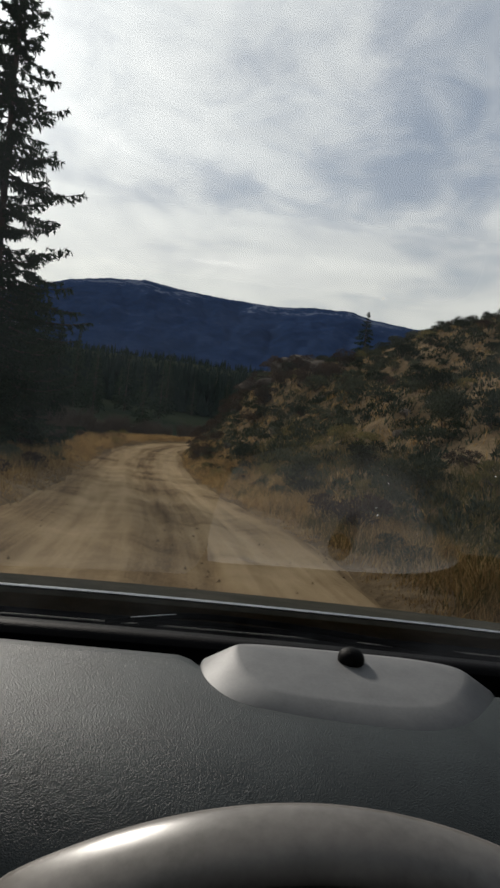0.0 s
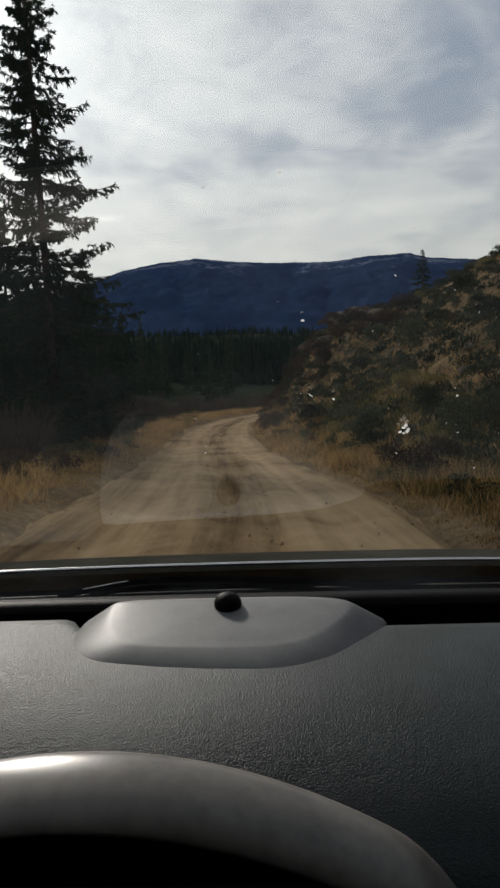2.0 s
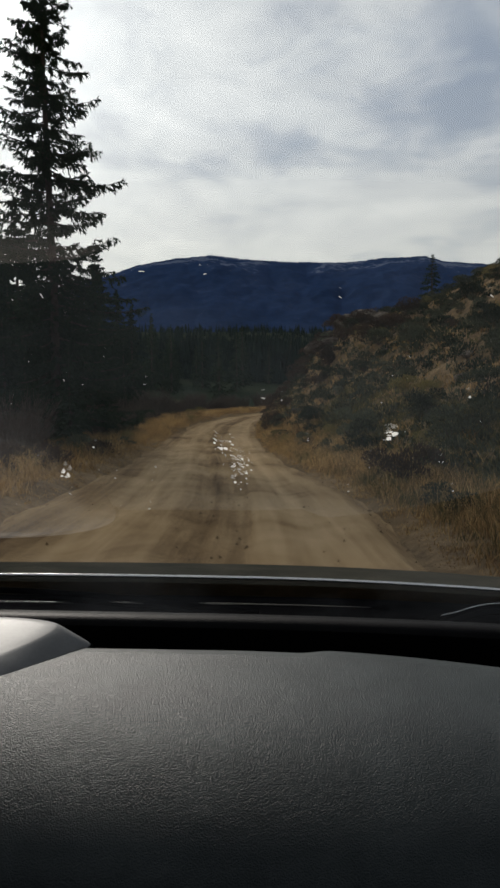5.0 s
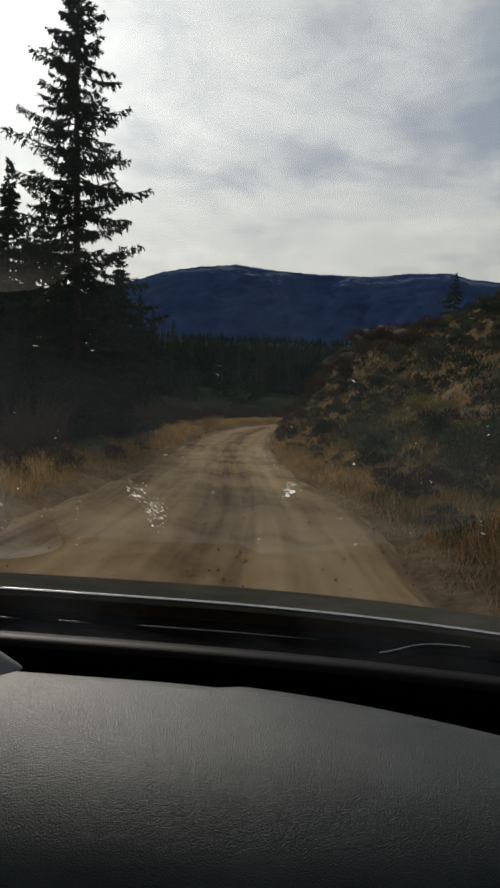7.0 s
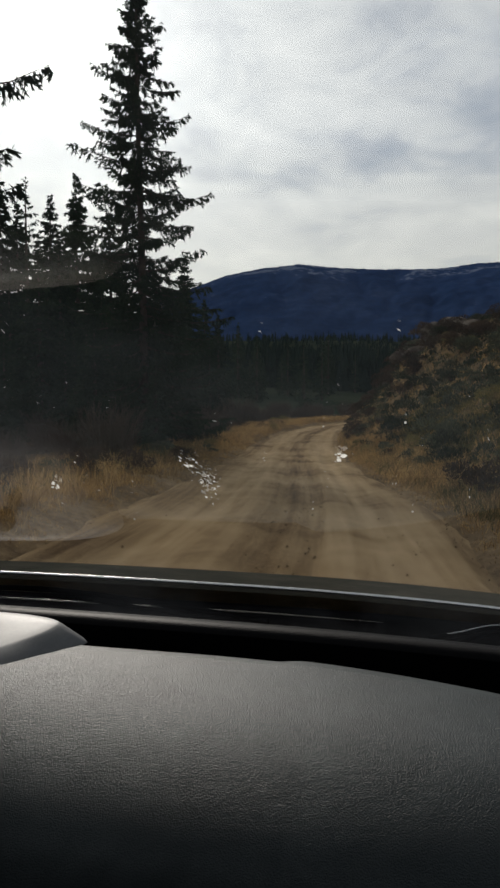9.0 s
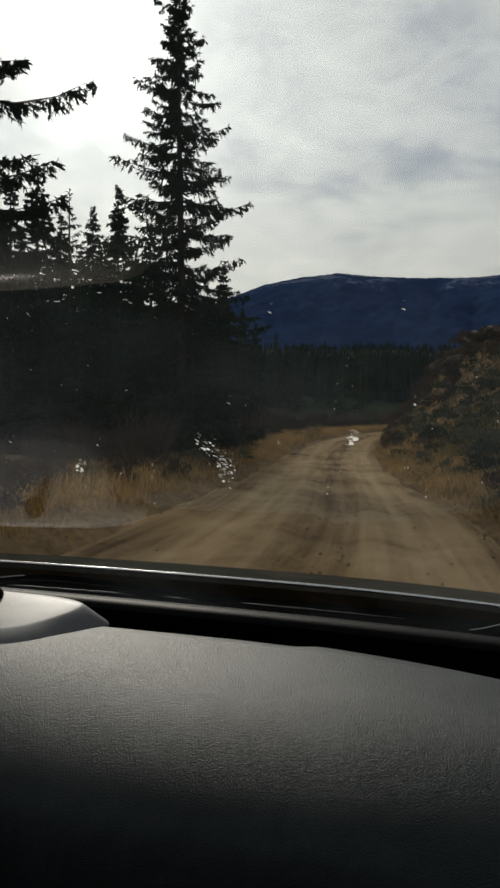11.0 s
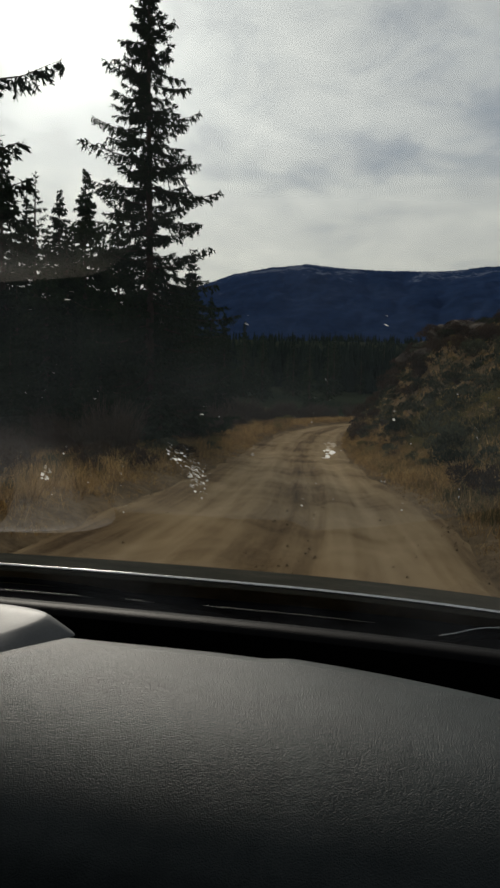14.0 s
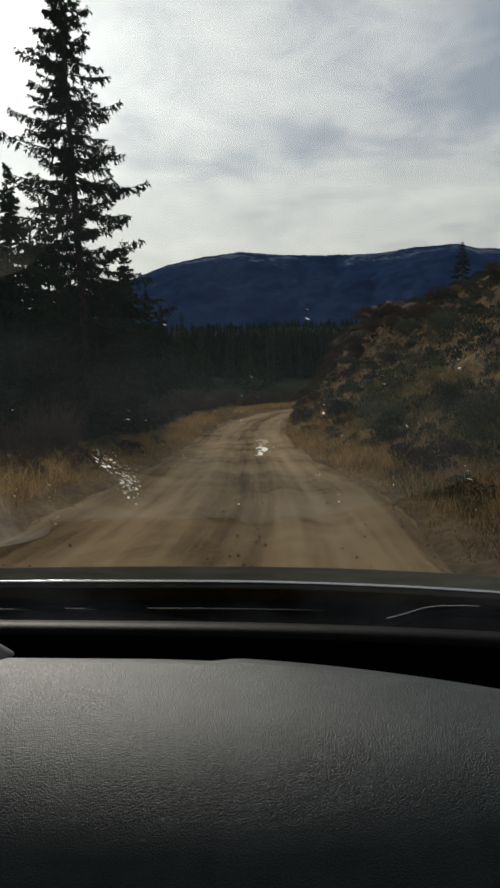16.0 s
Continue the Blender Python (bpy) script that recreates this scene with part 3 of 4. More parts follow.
wood += [
        (-17.8, 49.5, 9.5, 1), (-20.5, 46, 12, 2), (-16.9, 43.5, 6.5, 3), (-22.5, 52, 14, 0), (-12.8, 50.5, 7.0, 2), (-24.5, 44, 13, 1), (-13.6, 56, 6.2, 3), (-19.5, 57, 10, 1), (-16.2, 61, 9.0, 0), (-21, 40, 10, 3), (-26, 58, 15, 2), (-17, 70, 8.5, 1), (-21, 75, 11, 2), (-25, 70, 13, 3), (-13.0, 45.2, 5.0, 0), (-18.6, 39.5, 6.0, 2), (-14.2, 43.0, 7.5, 1), (-8.9, 35.4, 4.2, 2), (-11.4, 35.0, 5.6, 0), (-10.7, 38.6, 7.0, 3), (-8.6, 38.4, 4.4, 1), (-12.6, 37.4, 6.6, 2), (-15.8, 40.5, 6.5, 0), (-12.2, 47.5, 6.0, 3), (-17.2, 45.5, 9.0, 0)]
g2 = np.random.default_rng(5)
for _ in range(95):
    a, far = math.radians(float(g2.uniform(-16, 36))), float(g2.uniform(112, 250))
    x, y = -math.sin(a) * far, math.cos(a) * far
    if x > -12 and far < 175 or (x > -32 and far < 118):
        continue
    wood.append((x, y, float(g2.uniform(9, 17)), int(g2.integers(0, 4))))
for x, y, h, k in wood:
    tree("spruce_tree", kinds[k] if y < 112 else kinds_far[k % 3], (x, y, land(x, y) - 0.1), float(g2.uniform(0, 360)), h / 13.0, "dark green spruce in the woods by the meadow", "spruces along the meadow")
thin_x, thin_y = seen_from_car(31.9, 66)
tree("spruce_tree", thin, (thin_x, thin_y, land(thin_x, thin_y) - 0.1), 40, 1.16, "thin half-bare spruce standing among denser ones", "spruces along the meadow")
tree("spruce_tree", small, (9.0, 58.0, land(9.0, 58.0) - 0.1), 10, 1.05, "small lone spruce on the hill crest")
tree("spruce_tree", small, (16.5, 50.0, land(16.5, 50.0) - 0.1), 130, 0.5, "tiny spruce on the hill crest")


def forest():
    """Distant spruce forest on the foothills: jagged tiers, joined."""
    g = np.random.default_rng(12)
    n = 9500
    a = np.radians(g.uniform(-34, 48, n))
    far = 215 + 1400 * g.random(n) ** 1.8
    x, y = -np.sin(a) * far, np.cos(a) * far
    keep = ((x - road_x(np.clip(y, 0, 139)) < -10) | (far > 230)) & ((x < 0) | (far > 200))
    keep &= ~((x > -32) & (y < 118) & (far < 118))
    x, y, far = x[keep], y[keep], far[keep]
    n = len(x)
    z = ground_z(x, y)
    h = g.uniform(8, 17, n)
    tiers, sides = 6, 7
    V, F_ = [], []
    spin = g.uniform(0, 6.28, n)
    for k in range(tiers):
        f = k / tiers
        rad = h * 0.17 * (1 - f) ** 0.9 * g.uniform(0.8, 1.2, n)
        zb = z + h * (0.08 + 0.80 * f)
        zt = z + h * np.minimum(1.0, 0.08 + 0.80 * f + 0.34)
        ring = []
        for q in range(sides):
            an = spin + q * math.tau / sides + k
            r = rad * g.uniform(0.45, 1.2, n)
            ring.append(np.stack([x + np.cos(an) * r, y + np.sin(an) * r, zb - rad * g.uniform(0, 0.5, n)], -1))
        ring.append(np.stack([x, y, zt], -1))
        V.append(np.stack(ring, 1))
    V = np.stack(V, 1).reshape(-1, 3)
    o = (np.arange(n * tiers) * (sides + 1))[:, None]
    F_ = np.concatenate([o + np.array([[q, (q + 1) % sides, sides]]) for q in range(sides)], 0)
    return new("forest", mesh_from("forest", V, F_, M_FOREST))


tagged(forest(), "dark spruce forest covering the foothills", "forest", kind="stuff")


def aspen_meshes(seed, h):
    g = np.random.default_rng(seed)
    zs = np.linspace(0, 1, 9)
    bm = tube([(0.25 * math.sin(z * 4 + seed), 0.2 * math.sin(z * 3), z * h) for z in zs], [0.11 * (1 - z) + 0.015 for z in zs], 7)
    trunk = bpy.data.meshes.new("trunk")
    bm.to_mesh(trunk)
    bm.free()
    trunk.materials.append(M_PALE_BARK)
    n = 260
    t = g.uniform(0.3, 1.0, n)
    base = np.stack([0.25 * np.sin(t * 4 + seed), 0.2 * np.sin(t * 3), t * h], -1)
    an = g.uniform(0, 6.28, n)
    d = np.stack([np.cos(an) * 0.6, np.sin(an) * 0.6, g.uniform(0.5, 1.2, n)], -1)
    L = (1.15 - t) * h * 0.24 * g.uniform(0.5, 1.2, n) + 0.3
    tw = blades_mesh("branchwork", base, d, L, np.full(n, 0.045), M_PALE_BARK, 0.0, g)
    return trunk, tw


asp = [aspen_meshes(3 + k, 13.0) for k in range(2)]
for k, (x, y, s) in enumerate(((*seen_from_car(21.9, 87), 1.22), (*seen_from_car(21.2, 88), 1.32), (*seen_from_car(20.5, 86), 1.2), (*seen_from_car(20.9, 91), 1.28), (*seen_from_car(19.8, 88), 1.08))):
    ob = new("aspen_tree")
    ob.matrix_world = pose(x, y, land(x, y) - 0.1, 0, 0, 70 * k) @ Matrix.Scale(s, 4)
    for nm, me in zip(("trunk", "branchwork"), asp[k % 2]):
        part(nm, me, None, ob)
    tagged(ob, "bare pale aspen with fine upright twigs", "tree", "bare aspens")


def bush_mesh(name, seed, mat, leaves=420, tall=0.8, leaf=0.075):
    """A ragged dome of small leaves on short stems, about one metre across."""
    g = np.random.default_rng(seed)
    lobes = unit(g.normal(size=(9, 3))) * np.array([0.27, 0.27, 0.18]) + np.array([0, 0, 0.30 * tall])
    which = g.integers(0, 9, leaves)
    d = unit(g.normal(size=(leaves, 3)))
    d[:, 2] = np.abs(d[:, 2]) * 0.9 - 0.15
    p = lobes[which] + d * (0.24 * g.random((leaves, 1)) ** 0.25) * np.array([1, 1, tall])
    p[:, 2] = np.maximum(p[:, 2], 0.01)
    up_d = unit(d + np.array([0, 0, 0.9]) + g.normal(size=(leaves, 3)) * 0.35)
    return blades_mesh(name, p, up_d, leaf * g.uniform(0.6, 1.5, leaves), leaf * g.uniform(0.25, 0.5, leaves), mat, 0.05, g)


def stems_mesh(seed, n=14, h=0.35):
    g = np.random.default_rng(seed)
    an = g.uniform(0, 6.28, n)
    d = np.stack([np.cos(an) * 0.8, np.sin(an) * 0.8, g.uniform(0.5, 1.1, n)], -1)
    return blades_mesh("stems", np.zeros((n, 3)), d, h * g.uniform(0.8, 1.4, n), np.full(n, 0.02), M_TWIG, 0.0, g)


def bush(name, meshes, x, y, size, turn, label, group, flat=1.0):
    ob = new(name)
    ob.matrix_world = pose(x, y, land(x, y) - 0.03, 0, 0, turn) @ Matrix.Diagonal((size, size, size * flat, 1))
    part("woody_base", meshes[0], None, ob)
    part("foliage", meshes[1], None, ob)
    return tagged(ob, label, "bush", group)


stems = [stems_mesh(70 + k) for k in range(2)]
SAGE = [(stems[k % 2], bush_mesh("foliage", 80 + k, M_SAGE, 1700, 0.75 + 0.1 * (k % 3), 0.042)) for k in range(5)]
YELLOW = [(stems[k % 2], bush_mesh("foliage", 90 + k, M_RABBIT, 1200, 0.9, 0.045)) for k in range(2)]
RUST = [(stems[k % 2], bush_mesh("foliage", 95 + k, M_RUST, 1300, 0.9, 0.046)) for k in range(3)]
g3 = np.random.default_rng(21)
count, tries, stood = 0, 0, []
while count < 400 and tries < 9000:
    tries += 1
    y = float(g3.uniform(15, 62))
    d = float(g3.uniform(0.2, 17))
    x = float(road_x(y)) + road_half(y) + np.interp(y, (5, 20, 34, 60), (2.4, 1.6, 0.5, 0.3)) + d
    clump = lattice(x, y, 31, 3.5)
    size = float(g3.uniform(0.45, 1.25)) * (1.15 if d < 5 else 0.9)
    if g3.random() > 0.35 + 1.0 * clump or (y > 50 and d > 15):
        continue
    if any((x - a) ** 2 + (y - b) ** 2 < (0.46 * (size + c)) ** 2 for a, b, c in stood):
        continue
    stood.append((x, y, size))
    pick = g3.random()
    turn = float(g3.uniform(0, 360))
    if y > 40 and d < 4.5 and pick < 0.6:
        bush("rust_bush", RUST[count % 3], x, y, size * 1.35, turn, "rust brown leafless brush on the rocky slope", "rusty brush on the bluff", 1.1)
    elif pick < 0.13:
        bush("rabbitbrush", YELLOW[count % 2], x, y, size * 0.85, turn, "yellowed rabbitbrush on the dry hillside", "yellow brush on the hillside", 0.9)
    elif pick < 0.22:
        bush("rust_bush", RUST[count % 3], x, y, size, turn, "rust brown brush on the dry hillside", "rusty brush on the bluff", 0.8)
    else:
        bush("sagebrush", SAGE[count % 5], x, y, size, turn, "grey green sagebrush on the dry hillside", "sagebrush on the hillside", float(g3.uniform(0.95, 1.35)))
    count += 1
for k, (x, y, s) in enumerate(((4.6, 16.0, 1.1), (5.6, 17.4, 1.3), (4.9, 19.0, 1.2), (6.4, 19.6, 1.5), (5.2, 21.2, 1.3), (3.9, 22.6, 1.1), (6.8, 16.4, 1.4), (5.9, 22.8, 1.5), (4.4, 24.6, 1.3), (7.6, 21.0, 1.5), (3.2, 25.8, 1.1), (5.4, 26.6, 1.4))):
    bush("sagebrush", SAGE[k % 5], x, y, s, 40 * k, "rounded grey green sagebrush at the foot of the hill", "sagebrush on the hillside", 1.0)


def small_brush():
    """The lesser brush of the hillside, joined."""
    g = np.random.default_rng(37)
    n = 5600
    y = g.uniform(15, 62, n)
    x = road_x(y) + road_half(y) + np.interp(y, (5, 20, 34, 60), (2.6, 1.8, 0.6, 0.4)) + 18 * g.random(n)
    r = 0.13 + 0.36 * g.random(n) ** 1.8
    near = np.array([min((x[i] - a) ** 2 + (y[i] - b) ** 2 - (0.5 * c + r[i]) ** 2 for a, b, c in stood) for i in range(n)])
    x, y, r = x[near > 0], y[near > 0], r[near > 0]
    n = len(x)
    k = 64
    d = unit(g.normal(size=(n * k, 3)))
    d[:, 2] = np.abs(d[:, 2])
    rr_ = np.repeat(r, k)[:, None]
    c = np.stack([np.repeat(x, k), np.repeat(y, k), np.repeat(ground_z(x, y), k)], -1)
    base = c + d * rr_ * g.uniform(0.7, 1.0, (n * k, 1))
    return blades_mesh("low_brush", base, d + np.array([0, 0, 0.8]), g.uniform(0.06, 0.12, n * k), g.uniform(0.025, 0.05, n * k), M_SAGE, 0.05, g)


tagged(new("low_brush", small_brush()), "small dark sagebrush scattered over the hillside", "bush", kind="stuff")
# dark brush on the crest and dense brush at the inner bend
for k, (x, y, s) in enumerate(((11.5, 52, 2.2), (12.6, 51.5, 1.9), (13.4, 50.5, 2.0), (3.2, 50, 1.8), (4.6, 50.5, 2.1), (2.4, 48.5, 1.6), (1.2, 47, 1.5), (5.8, 51.5, 1.7), (0.3, 50, 1.5), (-0.4, 53, 1.3), (6.6, 54, 1.8), (0.2, 45, 1.2), (-0.6, 47.5, 1.1), (-1.0, 51, 1.0), (2.2, 42, 1.5), (3.0, 43.5, 1.7), (1.6, 41, 1.3), (3.8, 42.2, 1.5), (2.9, 40.2, 1.4), (1.2, 43.4, 1.5), (4.8, 43.6, 1.6), (2.0, 45.8, 1.7), (3.3, 45.6, 1.6), (0.9, 39.8, 1.2), (4.2, 40.6, 1.4), (5.6, 45.2, 1.5))):
    bush("rust_bush", RUST[k % 3], x, y, s, 50 * k, "dark rust brown brush on the rocky crest", "rusty brush on the bluff", 1.0)


def verge_brush():
    """Knee-high brown and olive brush standing in the grass of the verges."""
    g = random.Random(91)
    for k in range(116):
        y = g.uniform(15.5, 58)
        side = -1 if k % 4 else 1
        x = float(road_x(y)) + side * (float(road_half(y)) + g.uniform(0.7, 4.2 if side < 0 else 1.3))
        kind = g.random()
        size, turn = g.uniform(0.5, 1.15), g.uniform(0, 360)
        if kind < 0.55:
            bush("rust_bush", RUST[k % 3], x, y, size, turn, "low rust brown brush in the roadside grass", "brush along the verge", g.uniform(0.8, 1.2))
        elif kind < 0.9:
            bush("sagebrush", SAGE[k % 5], x, y, size, turn, "low grey green sagebrush in the roadside grass", "brush along the verge", g.uniform(0.8, 1.1))
        else:
            bush("rabbitbrush", YELLOW[k % 2], x, y, size * 0.8, turn, "low yellowed brush in the roadside grass", "brush along the verge", 0.9)


verge_brush()


def small_tufts():
    """Low tufts of dry grass and small brush between the bushes of the hillside."""
    g = np.random.default_rng(33)
    n = 8500
    y = g.uniform(12, 64, n)
    x = road_x(y) + road_half(y) + np.interp(y, (5, 20, 34, 60), (1.9, 1.4, 0.4, 0.2)) + 19 * g.random(n) ** 1.2
    k = 11
    bx = np.repeat(x, k) + g.normal(0, 0.10, n * k)
    by = np.repeat(y, k) + g.normal(0, 0.10, n * k)
    base = np.stack([bx, by, ground_z(bx, by)], -1)
    d = np.stack([g.normal(0, 0.45, n * k), g.normal(0, 0.45, n * k), np.ones(n * k)], -1)
    return base, d, g.uniform(0.08, 0.26, n * k), g.uniform(0.012, 0.028, n * k), g


b_, d_, l_, w_, g_ = small_tufts()
cut = np.arange(len(b_)) // 11 % 5
for nm, mat, sel, label in (("dry_grass", M_GREEN_GRASS, cut < 1, "short olive grass tufts on the hillside"), ("dry_grass", M_GRASS, (cut > 0) & (cut < 3), "short golden grass tufts on the hillside"), ("low_brush", M_SAGE, cut > 2, "low grey green brush on the hillside")):
    ob = new(nm, blades_mesh(nm, b_[sel], d_[sel], l_[sel], w_[sel] * (1.8 if mat is M_SAGE else 1), mat, 0.15, g_))
    tagged(ob, label, "grass", kind="stuff")


def verge(side, y0, y1, reach, n, seed, tall, start=0.15, power=1.0):
    """Tall dead grass beside the road, in clumps that lean every way."""
    g = np.random.default_rng(seed)
    y = g.uniform(y0, y1, n)
    l = start + reach * g.random(n) ** power
    x = road_x(y) + side * (road_half(y) + l)
    keep = lattice(x, y, seed, 0.8) * 0.6 + lattice(x, y, seed + 1, 2.6) * 0.6 > g.uniform(0.2, 0.75, n)
    x, y, l = x[keep], y[keep], l[keep]
    k = 13
    bx, by = np.repeat(x, k) + g.normal(0, 0.07, len(x) * k), np.repeat(y, k) + g.normal(0, 0.06, len(x) * k)
    base = np.stack([bx, by, ground_z(bx, by) - 0.02], -1)
    m = len(bx)
    d = np.stack([g.normal(0, 0.30, m) + side * 0.0, g.normal(0, 0.30, m), np.ones(m)], -1)
    hgt = tall * g.uniform(0.45, 1.2, m) * np.repeat(0.35 + 0.65 * step(0, 0.9, l), k)
    return blades_mesh("tall_grass", base, d, hgt, g.uniform(0.004, 0.011, m), None, 0.25, g)


for side, y0, y1, reach, n, seed, tall, start, power, mat, label in (
        (1, 8, 42, 1.7, 3600, 57, 0.17, 0.0, 1.0, M_GRASS, "short dead stubble on the sandy verge"),
        (-1, 8, 42, 1.5, 3000, 58, 0.17, 0.0, 1.0, M_GRASS, "short dead stubble on the soft road edge"),
        (-1, 6, 40, 5.5, 2300, 51, 0.58, 0.2, 0.9, M_GRASS, "tall golden dead grass beside the road"),
        (-1, 36, 92, 4.0, 5000, 52, 0.75, 0.1, 1.0, M_GRASS, "tall golden dead grass lining the far bend"),
        (-1, 6, 80, 11, 7600, 53, 0.5, 1.0, 1.0, M_GREEN_GRASS, "olive meadow grass beside the road"),
        (1, 8, 34, 1.5, 2600, 54, 0.5, 0.2, 0.8, M_GRASS, "tall orange gold grass at the foot of the hill"),
        (1, 30, 62, 1.3, 2400, 55, 0.6, 0.1, 0.8, M_GRASS, "golden grass along the inner bend"),
        (1, 6, 34, 3.2, 4200, 56, 0.42, 0.3, 0.8, M_GREEN_GRASS, "olive grass at the foot of the hill")):
    me = verge(side, y0, y1, reach, n, seed, tall, start, power)
    me.materials.append(mat)
    tagged(new("tall_grass", me), label, "grass", kind="stuff")


def willow_mesh(seed, n=160, h=2.6):
    """Leafless thicket: upright fine stems that fork."""
    g = np.random.default_rng(seed)
    an = g.uniform(0, 6.28, n)
    r = 0.5 * np.sqrt(g.random(n))
    base = np.stack([np.cos(an) * r, np.sin(an) * r, np.zeros(n)], -1)
    d = np.stack([np.cos(an) * g.uniform(0.05, 0.65, n), np.sin(an) * g.uniform(0.05, 0.65, n), np.ones(n)], -1)
    L = h * g.uniform(0.55, 1.05, n)
    m = n * 4
    idx = g.integers(0, n, m)
    t = g.uniform(0.3, 0.9, m)[:, None]
    b2 = base[idx] + unit(d[idx]) * L[idx][:, None] * t
    d2 = unit(d[idx]) + g.normal(0, 0.35, (m, 3))
    allb, alld = np.concatenate([base, b2]), np.concatenate([d, d2])
    return blades_mesh("stems", allb, alld, np.concatenate([L, h * 0.3 * g.uniform(0.5, 1.2, m)]), np.concatenate([np.full(n, 0.03), np.full(m, 0.02)]), M_TWIG, 0.0, g)


willows = [willow_mesh(110 + k) for k in range(3)]
g4 = np.random.default_rng(44)
spots_w = [(float(g4.uniform(-19, -7.5)), float(g4.uniform(34, 62)), 1.0) for _ in range(46)] + [(float(g4.uniform(-24, 6)), float(g4.uniform(82, 100)), 1.15) for _ in range(60)] + [(float(g4.uniform(-14, -7)), float(g4.uniform(20, 36)), 0.75) for _ in range(18)]
for k, (x, y, s) in enumerate(spots_w):
    if abs(x - float(road_x(y))) < 4.2:
        continue
    ob = new("willow_bush")
    ob.matrix_world = pose(x, y, land(x, y) - 0.05, 0, 0, 37 * k) @ Matrix.Scale(s * float(g4.uniform(0.45, 0.95)), 4)
    part("thicket", willows[k % 3], None, ob)
    tagged(ob, "leafless grey brown willow thicket in the wet meadow", "bush", "willows in the meadow")
count = 0
while count < 70:
    y = float(g3.uniform(13, 56))
    x = float(road_x(y)) - road_half(y) - float(g3.uniform(1.4, 10))
    if lattice(x, y, 35, 3.0) < g3.uniform(0.1, 0.7):
        continue
    kind, nm, label = ((SAGE, "sagebrush", "grey green brush in the roadside grass"), (RUST, "rust_bush", "rust brown brush in the roadside grass"))[int(g3.random() < 0.5)]
    bush(nm, kind[count % 3], x, y, float(g3.uniform(0.6, 1.5)), float(g3.uniform(0, 360)), label, "brush in the meadow", float(g3.uniform(0.6, 0.95)))
    count += 1
for k, (x, y, s) in enumerate(((-9.2, 66, 1.6), (-8.3, 44, 1.1), (-7.2, 52, 1.0), (-11, 72, 1.5), (-7.6, 38, 0.9))):
    bush("rabbitbrush", YELLOW[k % 2], x, y, s, 60 * k, "rounded yellow olive brush in the meadow grass", "yellow brush on the hillside", 0.9)


def rock_mesh(seed):
    bm = bmesh.new()
    bmesh.ops.create_icosphere(bm, subdivisions=3, radius=0.5)
    off = Vector((seed * 3.1, seed * 1.7, 0))
    for v in bm.verts:
        d = noise.noise(v.co * 1.6 + off) * 0.34 + noise.noise(v.co * 4 + off) * 0.12
        v.co = v.co * (1 + d)
        v.co.x = round(v.co.x * 5) / 5 * 0.4 + v.co.x * 0.6
        v.co.z = (v.co.z * 0.7)
    me = bpy.data.meshes.new("rock")
    bm.to_mesh(me)
    bm.free()
    me.materials.append(M_STONE)
    return me


rocks = [rock_mesh(k + 1) for k in range(5)]
g5 = np.random.default_rng(61)
rock_spots = [(5.0, 49, 1.4), (2.6, 46.5, 1.7), (3.6, 47.6, 1.9), (1.7, 44.5, 1.2), (4.4, 45.5, 1.3), (6.2, 50.5, 1.5), (1.0, 49.2, 1.6), (2.1, 51, 1.8)]
rock_spots += [(float(road_x(y)) + road_half(y) + 1 + float(d), float(y), float(s)) for y, d, s in zip(g5.uniform(18, 58, 46), g5.uniform(0.5, 14, 46), g5.uniform(0.18, 0.6, 46))]
for k, (x, y, s) in enumerate(rock_spots):
    ob = new("rock", rocks[k % 5])
    ob.matrix_world = pose(x, y, land(x, y) + 0.1 * s, 0, 0, 67 * k) @ Matrix.Diagonal((s, s * 0.85, s * 0.8, 1))
    tagged(ob, "rough brown weathered rock bedded in the slope", "rock", "rocks on the slope")


def loose_stones():
    """Gravel and clods along both edges of the road and in the middle ridge."""
    g = np.random.default_rng(71)
    n = 5200
    y = g.uniform(8, 60, n)
    band = g.choice([-2.05, -1.85, -1.7, 0.3, 1.85, 2.05, 2.15], n)
    x = road_x(y) + band + g.normal(0, 0.22, n)
    z = road_z(y) + 0.01
    s = 0.006 + 0.022 * g.random(n) ** 4
    t = np.array([[1, 0, -0.4], [-0.6, 0.8, -0.4], [-0.5, -0.9, -0.4], [0.1, 0.1, 0.75]])
    rot = g.uniform(0, 6.28, n)
    c, q = np.cos(rot)[:, None], np.sin(rot)[:, None]
    jit = t[None] * g.uniform(0.6, 1.3, (n, 4, 1))
    vx, vy = jit[..., 0] * c - jit[..., 1] * q, jit[..., 0] * q + jit[..., 1] * c
    v = np.stack([vx, vy, jit[..., 2]], -1) * s[:, None, None] + np.stack([x, y, z], -1)[:, None]
    f = (np.arange(n)[:, None, None] * 4 + np.array([[0, 1, 3], [1, 2, 3], [2, 0, 3]])[None]).reshape(-1, 3)
    return mesh_from("gravel", v.reshape(-1, 3), f, M_CLOD)


